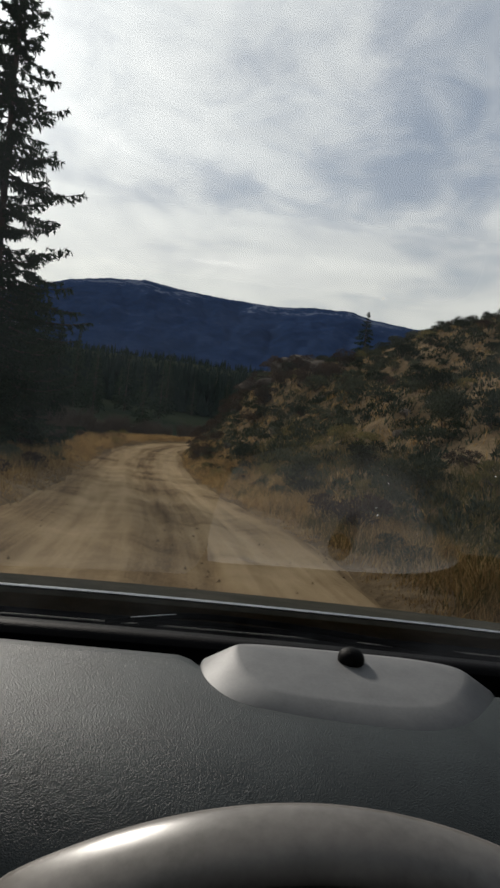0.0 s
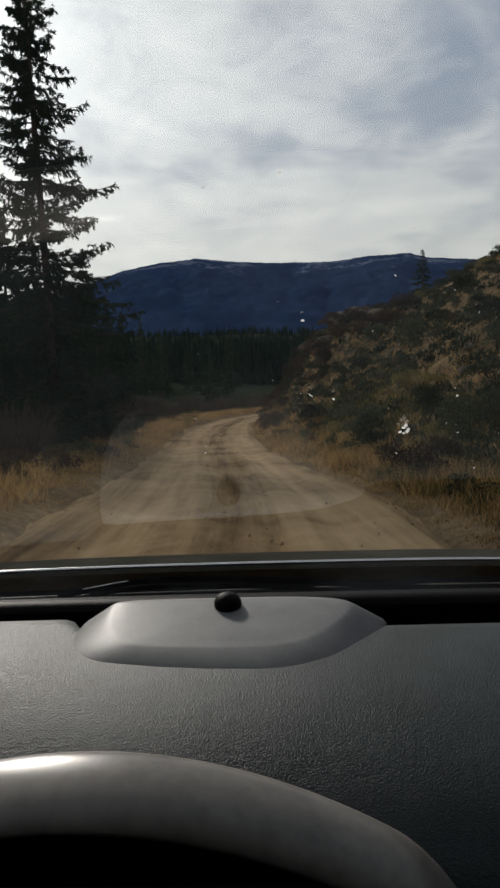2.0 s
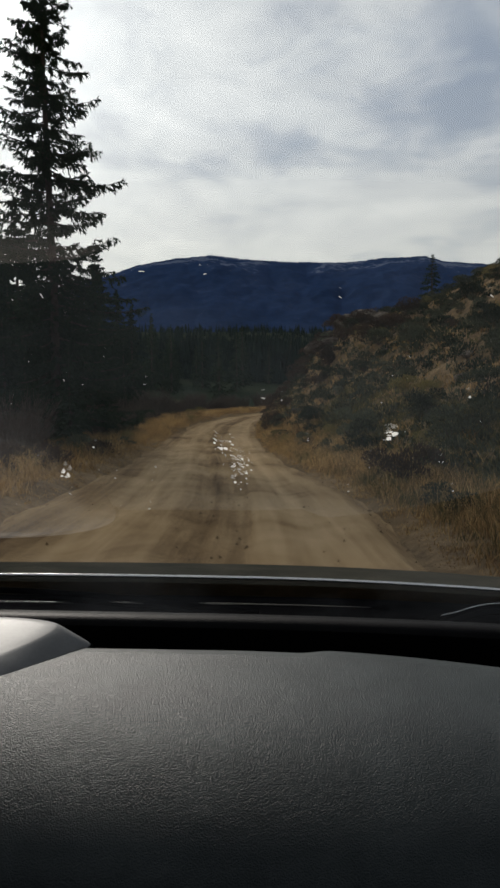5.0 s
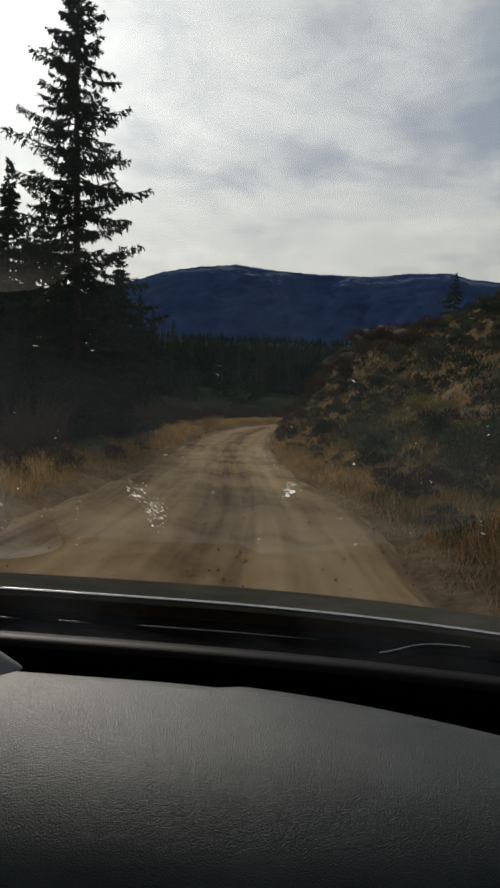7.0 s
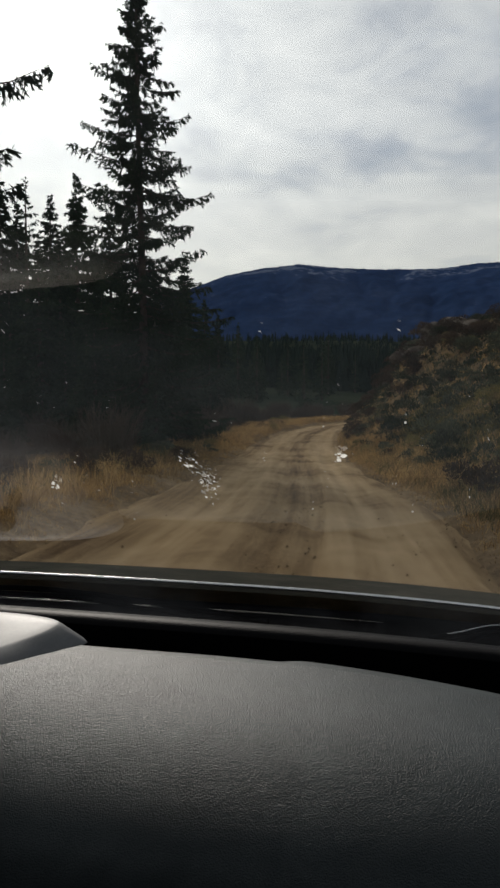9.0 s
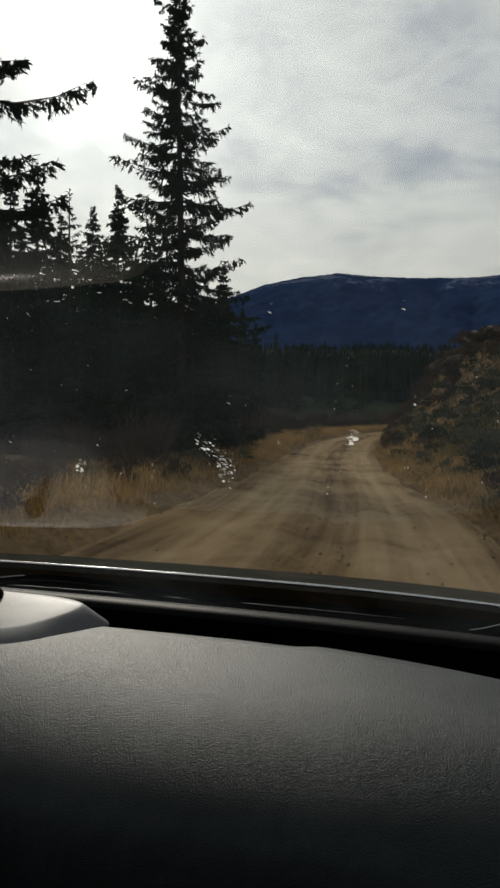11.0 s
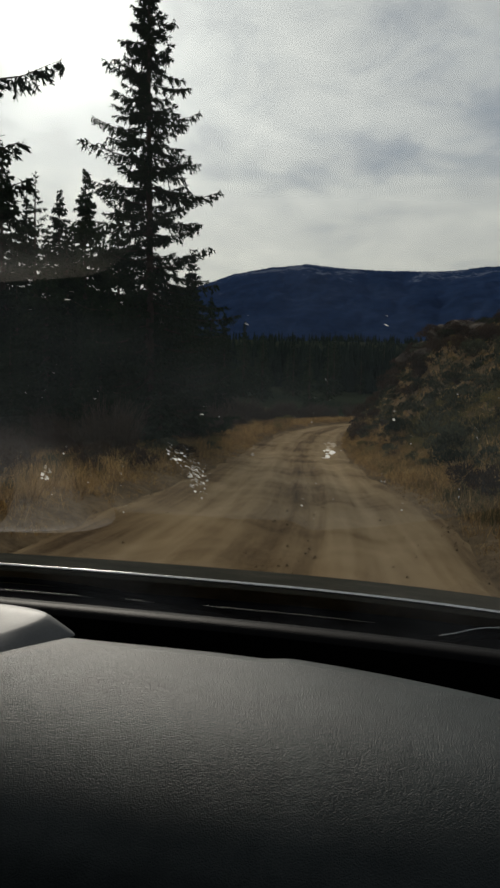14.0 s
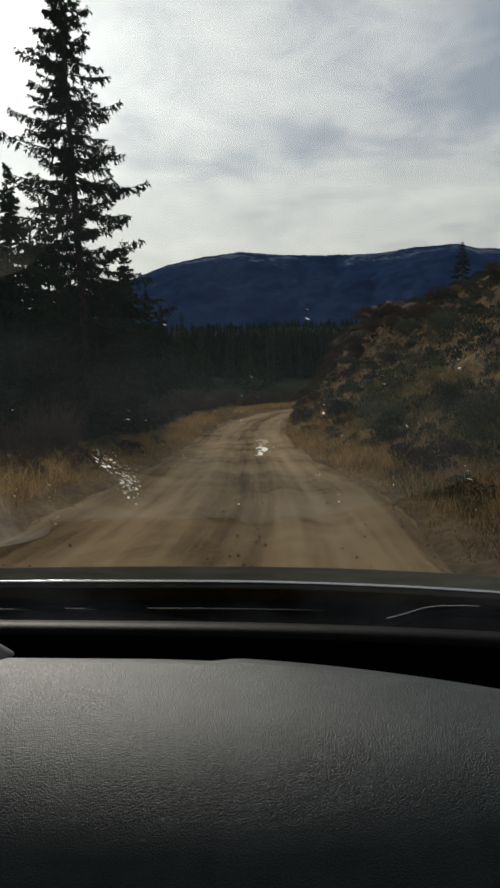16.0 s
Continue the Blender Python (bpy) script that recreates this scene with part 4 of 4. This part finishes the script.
def clods():
    """Coarse clods along the soft left edge and on the ridge between the wheel tracks."""
    g = np.random.default_rng(73)
    n = 2600
    y = g.uniform(9, 34, n)
    pick = g.random(n)
    centre = np.where(pick < 0.55, -road_half(y) + 0.35, np.where(pick < 0.66, 0.42, road_half(y) - 0.1))
    keep = lattice(y, pick * 0, 74, 2.2) + 0.3 * g.random(n) > 0.55
    x = (road_x(y) + centre + g.normal(0, 0.17, n))[keep]
    y = y[keep]
    n = len(y)
    z = road_z(y) + 0.005
    s = 0.006 + 0.015 * g.random(n) ** 3
    base = unit(g.normal(size=(n, 8, 3)))
    v = base * s[:, None, None] * np.array([1.2, 1.2, 0.7]) * g.uniform(0.6, 1.2, (n, 8, 1)) + np.stack([x, y, z], -1)[:, None]
    cube = np.array([[0, 1, 2], [0, 2, 3], [0, 3, 4], [0, 4, 1], [5, 2, 1], [5, 3, 2], [5, 4, 3], [5, 1, 4], [6, 1, 2], [7, 3, 4]])
    f = (np.arange(n)[:, None, None] * 8 + cube[None]).reshape(-1, 3)
    return mesh_from("clods", v.reshape(-1, 3), f, M_CLOD)


tagged(new("dirt_clod", clods()), "crumbly brown clods beside the wheel tracks", "gravel", kind="stuff")
tagged(new("gravel", loose_stones()), "loose gravel and clods along the road edges", "gravel", kind="stuff")

# ---- the car on the road ----


def m_vinyl():
    """Black vinyl with a pebbled leather grain and a little dust in it."""
    m = bpy.data.materials.new("grained black dashboard vinyl")
    m.use_nodes = True
    s = Nodes(m.node_tree)
    pos = s.n("ShaderNodeTexCoord").outputs["Object"]
    warp = s.n("ShaderNodeVectorMath", {"operation": "SCALE"}, i0=s.n("ShaderNodeTexNoise", Vector=pos, Scale=150.0).outputs["Color"], Scale=0.004).outputs[0]
    at = s.n("ShaderNodeVectorMath", {"operation": "ADD"}, i0=pos, i1=warp).outputs[0]
    cell = s.n("ShaderNodeTexVoronoi", Vector=at, Scale=620.0).outputs["Distance"]
    pebble = s.ramp(cell, [(0.1, (1, 1, 1)), (0.75, (0, 0, 0))])
    dust = s.noise(pos, 9.0, 6.0, 0.65, 0.4)
    col = s.ramp(s.math("ADD", s.math("MULTIPLY", dust, 0.8), s.math("MULTIPLY", s.noise(pos, 260.0, 3.0), 0.2)), [(0.35, (0.0138, 0.0180, 0.0192)), (0.5, (0.0203, 0.0256, 0.0270)), (0.68, (0.031, 0.0378, 0.0394))])
    bs = s.n("ShaderNodeBsdfPrincipled", Base_Color=col, Roughness=0.5)
    bs.inputs["Specular IOR Level"].default_value = 0.17
    bp = s.n("ShaderNodeBump", Strength=0.42, Distance=0.0011, Height=s.math("ADD", pebble, s.math("MULTIPLY", s.noise(pos, 900.0, 3.0), 0.3)))
    s.link(bp.outputs[0], bs.inputs["Normal"])
    s.link(bs.outputs[0], s.n("ShaderNodeOutputMaterial").inputs[0])
    return m


M_PAD = m_vinyl()
# Real black plastic, and the painted dark of hollows and gaps.
M_BLACK = material("matt black plastic and unlit hollows", [(0.0015, 0.0016, 0.0018), (0.003, 0.0032, 0.0036)], 20, 0.85, 0.2, 200, depth=0.001, spec=0.0)
M_TRIM = material("soft black trim", [(0.002, 0.002, 0.0023), (0.004, 0.004, 0.0044)], 20, 0.55, 0.35, 300, depth=0.0015, spec=0.05)
M_POD = material("satin grey plastic", [(0.10, 0.102, 0.104), (0.122, 0.124, 0.126), (0.142, 0.144, 0.145)], 30, 0.5, 0.06, 300, spec=0.15, depth=0.0005)
M_BROW = material("dusty grey beige plastic", [(0.048, 0.044, 0.038), (0.10, 0.092, 0.083), (0.145, 0.135, 0.123)], 11, 0.33, 0.08, 160, spec=0.4, depth=0.0005)
M_PAINT = material("dusty grey green car paint", [(0.030, 0.030, 0.025), (0.046, 0.044, 0.036), (0.072, 0.066, 0.052)], 7, 0.6, 0.05, 60, spec=0.0)
# Metal of the wheel rims, also used for glints added on edges.
M_CHROME = material("bright metal for added glints", [(0.45, 0.45, 0.45), (0.62, 0.62, 0.62)], 12, 0.28, 0.0, metal=1.0)
M_CABIN = material("grey cabin lining", [(0.016, 0.016, 0.017), (0.027, 0.027, 0.027)], 15, 0.9, 0.2)
M_TYRE = material("black tyre rubber", [(0.012, 0.012, 0.012), (0.03, 0.028, 0.025)], 12, 0.85, 0.3)
M_SPLAT = leafy("dried insect marks", [(0.5, 0.5, 0.48), (0.75, 0.74, 0.7), (0.85, 0.85, 0.82)], 0.0, 0.9, 0.5, 0.5)


def m_glass():
    m = bpy.data.materials.new("dusty windscreen glass")
    m.use_nodes = True
    s = Nodes(m.node_tree)
    pos = s.n("ShaderNodeTexCoord").outputs["Object"]
    fres = s.n("ShaderNodeFresnel", IOR=1.5).outputs[0]
    clear = s.n("ShaderNodeBsdfTransparent", Color=(0.97, 0.985, 0.98, 1))
    shine = s.n("ShaderNodeBsdfGlossy", Color=(1, 1, 1, 1), Roughness=0.02)
    mx = s.n("ShaderNodeMixShader", i0=s.math("MULTIPLY", fres, 3.6), i1=clear.outputs[0], i2=shine.outputs[0])
    dust = s.n("ShaderNodeBsdfTranslucent", Color=(0.5, 0.56, 0.64, 1))
    film = s.math("MULTIPLY", s.ramp(s.noise(pos, 3.0, 7.0, 0.65), [(0.42, (0, 0, 0)), (0.75, (1, 1, 1))]), 0.013)
    mx2 = s.n("ShaderNodeMixShader", i0=film, i1=mx.outputs[0], i2=dust.outputs[0])
    s.link(mx2.outputs[0], s.n("ShaderNodeOutputMaterial").inputs[0])
    return m


M_GLASS = m_glass()


def bow(x, k):
    """How far a cross-car edge sweeps back at x."""
    return k * x * x if x > 0 else 0.22 * k * x * x


def swell(x, a, b):
    """1 on the driver's side, falling to 0 between a and b."""
    return 1 - float(step(a, b, x))


def sheet(name, xs, row, mat, parent, label="", thick=0.0):
    """A skin swept across the car: row(x) gives the (y, z) line at that x."""
    pts = np.array([[(x, y, z) for y, z in row(x)] for x in xs])
    nu, nv = pts.shape[:2]
    me = mesh_from(name, pts.reshape(-1, 3), grid_faces(nu, nv), mat, True)
    ob = part(name, me, mat, parent, label)
    if thick:
        mod = ob.modifiers.new("thickness", "SOLIDIFY")
        mod.thickness, mod.offset = thick, 0
    return ob


CAR_POSE = pose(0.65, 10.46, -1.856, -3.2, 0, 3)
car = new("car")
car.matrix_world = CAR_POSE
tagged(car, "dusty grey car with black dashboard standing on the dirt road", "car")

xs = np.linspace(-1.06, 1.0, 150)
dash_core = [(0.475, 0.50), (0.463, 0.62), (0.464, 0.68), (0.466, 0.72)]
for k in range(91):
    u = 1 - k / 90
    dash_core.append((0.79 - 0.32 * u, 0.968 - 0.09 * u ** 2 - 0.065 * u ** 4 - 1.8 * max(0, u - 0.80) ** 2))
dash_core += [(0.81, 0.968), (0.829, 0.967)]


def pad_edge(x, y):
    """The pad's far edge sweeps back at the sides and steps forward beside the clip."""
    return y - 0.46 * max(0, x - 0.02) ** 2 * step(0.45, 0.83, y) + 0.014 * step(0.122, 0.168, x) * step(0.74, 0.83, y) + 0.052 * (1 - step(-0.56, -0.52, x)) * step(0.74, 0.83, y)


dashboard = sheet("dashboard", xs, lambda x: [(pad_edge(x, y), z) for y, z in dash_core]
                  + [(pad_edge(x, 0.834), 0.962), (pad_edge(x, 0.836), 0.92)],
                  M_PAD, car, "grained black vinyl dashboard top", 0.006)
lip_line = spline([(0.83, 0.885), (0.90, 0.875), (0.940, 0.89), (0.950, 0.935), (0.965, 0.958), (0.985, 0.962), (1.01, 0.955), (1.03, 0.92), (1.04, 0.86)], 5)
# Channel takes a near-black colour to stand for its unlit depth.
sheet("defroster_channel", xs, lambda x: [(y - bow(x, 0.15) - 0.2 * max(0, x - 0.02) ** 2 * (1 - step(0.83, 0.93, y)), z + (0.003 + 0.007 * swell(x, -0.9, 0.3)) * step(0.9, 0.95, y)) for y, z in lip_line[:19]], M_BLACK, dashboard, "channel behind the dashboard edge, blackened for its unlit depth")
sheet("lip", xs, lambda x: [(y - bow(x, 0.15), z + 0.003 + 0.007 * swell(x, -0.9, 0.3)) for y, z in lip_line[18:]], M_TRIM, dashboard, "rounded black lip at the foot of the windscreen")

# raised grey pod on the dashboard, with its light sensor
POD_BASE = ((-0.533, 0.860), (-0.531, 0.800), (-0.502, 0.744), (-0.43, 0.722), (-0.34, 0.712), (-0.28, 0.713), (-0.228, 0.735), (-0.190, 0.777), (-0.160, 0.822), (-0.156, 0.850), (-0.22, 0.866), (-0.32, 0.870), (-0.43, 0.870), (-0.518, 0.870))
POD_TOP = ((-0.488, 0.848), (-0.481, 0.803), (-0.456, 0.766), (-0.425, 0.755), (-0.345, 0.750), (-0.285, 0.753), (-0.252, 0.766), (-0.224, 0.792), (-0.203, 0.823), (-0.203, 0.848), (-0.25, 0.860), (-0.33, 0.863), (-0.42, 0.863), (-0.476, 0.860))


def ring_through(pts, n=8):
    """A closed smooth line through the points."""
    k = len(pts)
    line = []
    for i in range(k):
        a, b, c, d = (np.array(pts[(i + j - 1) % k]) for j in range(4))
        for t in np.arange(n) / n:
            line.append(0.5 * (2 * b + (c - a) * t + (2 * a - 5 * b + 4 * c - d) * t * t + (3 * b - a - 3 * c + d) * t ** 3))
    return np.array(line)


def pod_mesh():
    """A raised tray: straight at the back, rounded in front, with a sloping rim round a flat top that tips to the cabin."""
    low, high = ring_through(POD_BASE), ring_through(POD_TOP)
    middle = high.mean(0)
    crest = 0.980 + (high[:, 1] - 0.750) * 0.17
    rings = []
    for f, w in ((0.0, -0.25), (0.0, 0.0), (0.03, 0.12), (0.10, 0.24), (0.80, 0.88), (0.92, 0.97), (1.0, 1.0)):
        xy = low * (1 - f) + high * f
        foot = 0.966 - 0.09 * np.clip((0.79 - xy[:, 1]) / 0.32, 0, 1) ** 2
        rings.append(np.column_stack([xy, foot + (crest - foot) * w]))
    for f in (0.15, 0.6):
        xy = high * (1 - f) + middle * f
        rings.append(np.column_stack([xy, 0.981 + (xy[:, 1] - 0.750) * 0.17 + 0.002 * f]))
    bm = bmesh.new()
    vs = [[bm.verts.new(p) for p in r] for r in rings]
    n = len(low)
    for r0, r1 in zip(vs, vs[1:]):
        for k in range(n):
            bm.faces.new((r0[k], r0[(k + 1) % n], r1[(k + 1) % n], r1[k]))
    bm.faces.new(vs[-1])
    return bm, [tuple(p) for p in rings[1]]


pod_bm, pod_foot = pod_mesh()
pod = part("gauge_pod", pod_bm, M_POD, dashboard, "raised satin grey pod")
# Black bead draws the shadow line where pod and pad meet.
part("seam", tube([(x, y, z + 0.0005) for x, y, z in pod_foot + pod_foot[:1]], 0.003, 6), M_BLACK, pod, "thin black bead for the shadow gap round the pod")
knob = bmesh.new()
bmesh.ops.create_uvsphere(knob, u_segments=20, v_segments=12, radius=0.017, matrix=pose(-0.346, 0.835, 1.0) @ Matrix.Diagonal((1, 1, 0.85, 1)))
part("light_sensor", knob, M_TRIM, dashboard, "small round black sensor")
part("trim_clip", box(0.128, 0.150, 0.800, 0.814, 0.950, 0.9685, 0.002), M_BROW, dashboard, "small grey clip")

# grey hood over the instruments
brow_rows = spline([(0.548, -0.03), (0.537, -0.009), (0.522, 0.0), (0.504, -0.001), (0.487, -0.007), (0.475, -0.015), (0.469, -0.023), (0.472, -0.030), (0.50, -0.045)], 4)


def brow_row(x):
    dx = abs(x + 0.434)
    fall = 1.2 * dx ** 2 + 9.0 * max(0, dx - 0.23) ** 2
    return [(y, 0.983 + z - fall) for y, z in brow_rows]


hood_ob = sheet("instrument_hood", np.linspace(-0.434 - 0.36, -0.434 + 0.36, 60), brow_row, M_BROW, dashboard, "dusty grey instrument hood")
# Plain black sheet stands for the shade inside the hollow under the hood.
sheet("instrument_face", np.linspace(-0.77, -0.10, 8), lambda x: [(0.52, 0.5), (0.525, 0.935 - 1.2 * (x + 0.434) ** 2)], M_BLACK, dashboard, "black sheet for the dark hollow under the instrument hood")

# outside: cowl, wipers, bonnet
sheet("cowl", np.linspace(-1.30, 1.22, 64), lambda x: [(y - bow(x, 0.15), z) for y, z in ((1.03, 0.88), (1.08, 0.882), (1.16, 0.888), (1.25, 0.880), (1.36, 0.868), (1.46, 0.86), (1.7, 0.78))], M_BLACK, car, "black plastic cowl")
# Thin grey bar draws the highlight that runs along the cowl ridge.
part("cowl_edge", tube([(x, 1.30 - bow(x, 0.15), 0.890) for x in np.linspace(-1.0, 0.28, 40)], [0.0016] * 30 + [0.0016 - 0.00015 * k for k in range(10)], 6), M_BROW, car, "thin grey line added for the sheen on the cowl")
bonnet_line = spline([(1.49, 0.868), (1.495, 0.882), (1.52, 0.883), (1.7, 0.856), (1.9, 0.817), (2.1, 0.76), (2.2, 0.71), (2.28, 0.66), (2.3, 0.58)], 5)
bonnet = sheet("bonnet", np.linspace(-1.30, 1.22, 74), lambda x: [(y - bow(x, 0.14), z - bow(x, 0.02) + 0.009 + 0.008 * swell(x, -0.9, 0.4)) for y, z in bonnet_line], M_PAINT, car, "dusty grey bonnet", 0.003)
# Metal bead added for the light caught by the bonnet's rear edge.
edge = [(x, 1.492 - bow(x, 0.14), 0.8835 - bow(x, 0.02) + 0.009 + 0.008 * swell(x, -0.9, 0.4)) for x in np.linspace(-1.29, 1.21, 54)]
part("bonnet_edge", tube(edge, 0.0042, 6), M_CHROME, bonnet, "added bright glint along the rear edge of the bonnet")


def wiper(line, lit):
    """A parked wiper: black arm along the line, rubber blade under it, metal strip added for the glint on one stretch.
    """
    pts = [tuple(p) for p in spline([(x, y - bow(x, 0.15), z) for x, y, z in line], 6)]
    ob = part("wiper", tube(pts, 0.006, 6), M_BLACK, car, "black windscreen wiper")
    part("blade", tube([(p[0], p[1] - 0.012, p[2] - 0.010) for p in pts[4:]], 0.004, 6), M_BLACK, ob)
    # Bright strip draws the stretch of arm that catches the light.
    part("arm_edge", tube([(p[0], p[1] - 0.006, p[2] + 0.005) for p in pts[lit[0]:lit[1]]], 0.0008, 5), M_CHROME, ob, "bright metal for added glints")


wiper([(0.36, 1.20, 0.900), (0.41, 1.20, 0.913), (0.49, 1.21, 0.932), (0.64, 1.20, 0.934), (0.92, 1.17, 0.925)], (4, 16))
wiper([(-0.70, 1.27, 0.897), (-0.64, 1.28, 0.906), (-0.52, 1.29, 0.917), (-0.30, 1.27, 0.915), (0.06, 1.20, 0.905)], (5, 11))

# windscreen and cabin
WS_BASE, WS_TOP = (1.045, 0.90), (0.27, 1.56)


def ws_row(x, n=10):
    rows = []
    for k in range(n):
        t = k / (n - 1)
        arc = 0.05 * math.sin(t * math.pi)
        rows.append((WS_BASE[0] + (WS_TOP[0] - WS_BASE[0]) * t + arc * 0.55 - bow(x, 0.15 - 0.05 * t), WS_BASE[1] + (WS_TOP[1] - WS_BASE[1]) * t + arc * 0.6))
    return rows


windscreen = sheet("windscreen", np.linspace(-1.02, 0.97, 40), ws_row, M_GLASS, car, "dusty windscreen with dried insect marks")
windscreen.visible_shadow = False


def on_glass(x, t):
    y = WS_BASE[0] + (WS_TOP[0] - WS_BASE[0]) * t + 0.05 * math.sin(t * math.pi) * 0.55 - bow(x, 0.15 - 0.05 * t)
    z = WS_BASE[1] + (WS_TOP[1] - WS_BASE[1]) * t + 0.05 * math.sin(t * math.pi) * 0.6
    return Vector((x, y - 0.004, z - 0.004))


def marks(seed, spots, streak=0.0):
    """Small irregular flakes of dried matter on the inside of the glass line."""
    rr = random.Random(seed)
    bm = bmesh.new()
    ax, ay = Vector((1, 0, 0)), Vector((0, -0.76, 0.65)).normalized()
    for x, t, size in spots:
        c = on_glass(x, t)
        n = rr.randint(5, 8)
        st = rr.uniform(0.5, 1.6)
        if rr.random() < streak:
            size, st = size * 0.45, rr.uniform(3, 7)
        turn = rr.gauss(0.7, 0.5)
        ux, uy = ax * math.cos(turn) + ay * math.sin(turn), ay * math.cos(turn) - ax * math.sin(turn)
        ux, uy = (ux, uy) if streak else (ax, ay)
        vs = [bm.verts.new(c + ux * math.cos(k * math.tau / n) * size * rr.uniform(0.4, 1.1) + uy * math.sin(k * math.tau / n) * size * st * rr.uniform(0.4, 1.1)) for k in range(n)]
        bm.faces.new(vs)
    return bm


rr = random.Random(4)
SPLAT_T = 0.445
spots = [(0.052 + rr.gauss(0, 0.006), SPLAT_T + rr.gauss(0, 0.015), rr.uniform(0.0005, 0.0019)) for k in range(85)]
spots += [(0.035 + rr.gauss(0, 0.006), SPLAT_T + 0.035 + rr.gauss(0, 0.006), rr.uniform(0.001, 0.003)) for k in range(8)]
part("insect_mark", marks(1, spots, 0.6), M_SPLAT, windscreen, "large white dried splash", False)
part("insect_mark", marks(2, [(0.21 + rr.gauss(0, 0.003), 0.50 + rr.gauss(0, 0.004), rr.uniform(0.0015, 0.004)) for k in range(5)]), M_SPLAT, windscreen, "small white dried splash", False)
part("insect_mark", marks(3, [(-0.145 + rr.gauss(0, 0.003), 0.43 + rr.gauss(0, 0.004), rr.uniform(0.001, 0.003)) for k in range(7)]), M_SPLAT, windscreen, "small white dried splash", False)
part("speckling", marks(5, [(rr.uniform(-0.45, 0.62), rr.uniform(0.36, 0.72), rr.choice((0.0005, 0.0007, 0.0009, 0.0012, 0.0016))) for k in range(105)], 0.35), M_SPLAT, windscreen, "scattered pale specks", False)

# Unseen cabin shell, added to keep stray sky light off the dashboard.
roof_line = spline([(0.27, 1.555), (0.18, 1.585), (-0.3, 1.62), (-1.0, 1.60), (-1.7, 1.50)], 5)
sheet("roof", np.linspace(-1.0, 0.95, 24), lambda x: [(y - 0.1 * x * x, z - 0.06 * x * x) for y, z in roof_line], M_CABIN, car, "grey roof lining", 0.03)
sheet("rear_panel", np.linspace(-1.04, 0.99, 8), lambda x: [(-1.70, 1.50 - 0.06 * x * x), (-1.9, 1.1), (-1.95, 0.5), (-1.9, 0.3)], M_CABIN, car, "", 0.03)
part("cabin_floor", box(-1.04, 0.99, -1.9, 1.3, 0.26, 0.30), M_CABIN, car)
for sx in (-1.05, 1.0):
    # Doors raised and side panels closed, out of view, to block side light.
    part("door", box(sx - 0.035, sx + 0.035, -0.05, 0.85, 0.28, 1.10, 0.02), M_CABIN, car, "grey lined car door")
    part("side_panel", box(sx - 0.035, sx + 0.035, -1.9, -0.06, 0.28, 1.50, 0.02), M_CABIN, car, "unseen grey panel blocking light from the side")
    part("pillar", tube([(sx, 0.84, 0.90), (sx * 0.99, 0.5, 1.22), (sx * 0.97, 0.12, 1.53)], [0.045, 0.04, 0.04], 10), M_CABIN, car, "windscreen pillar")
    part("fender", box(sx - 0.03, sx + 0.03, 0.85, 1.9, 0.35, 0.62, 0.025), M_PAINT, car, "dusty grey front wing")
for sgn in (-1, 1):
    for wy in (1.62, -1.10):
        wh = bmesh.new()
        bmesh.ops.create_cone(wh, cap_ends=True, segments=32, radius1=0.31, radius2=0.31, depth=0.19, matrix=pose(0.88 * sgn - 0.03, wy, 0.31, 0, 90, 0))
        bmesh.ops.bevel(wh, geom=[e for e in wh.edges if len(e.link_faces) == 2 and abs(e.calc_face_angle(0)) > 1], offset=0.03, segments=3, affect="EDGES")
        tyre = part("wheel", wh, M_TYRE, car, "black tyre")
        rim = bmesh.new()
        bmesh.ops.create_cone(rim, cap_ends=True, segments=24, radius1=0.19, radius2=0.17, depth=0.2, matrix=pose(0.885 * sgn - 0.03, wy, 0.31, 0, 90, 0))
        part("rim", rim, M_CHROME, tyre, "bright metal rim")
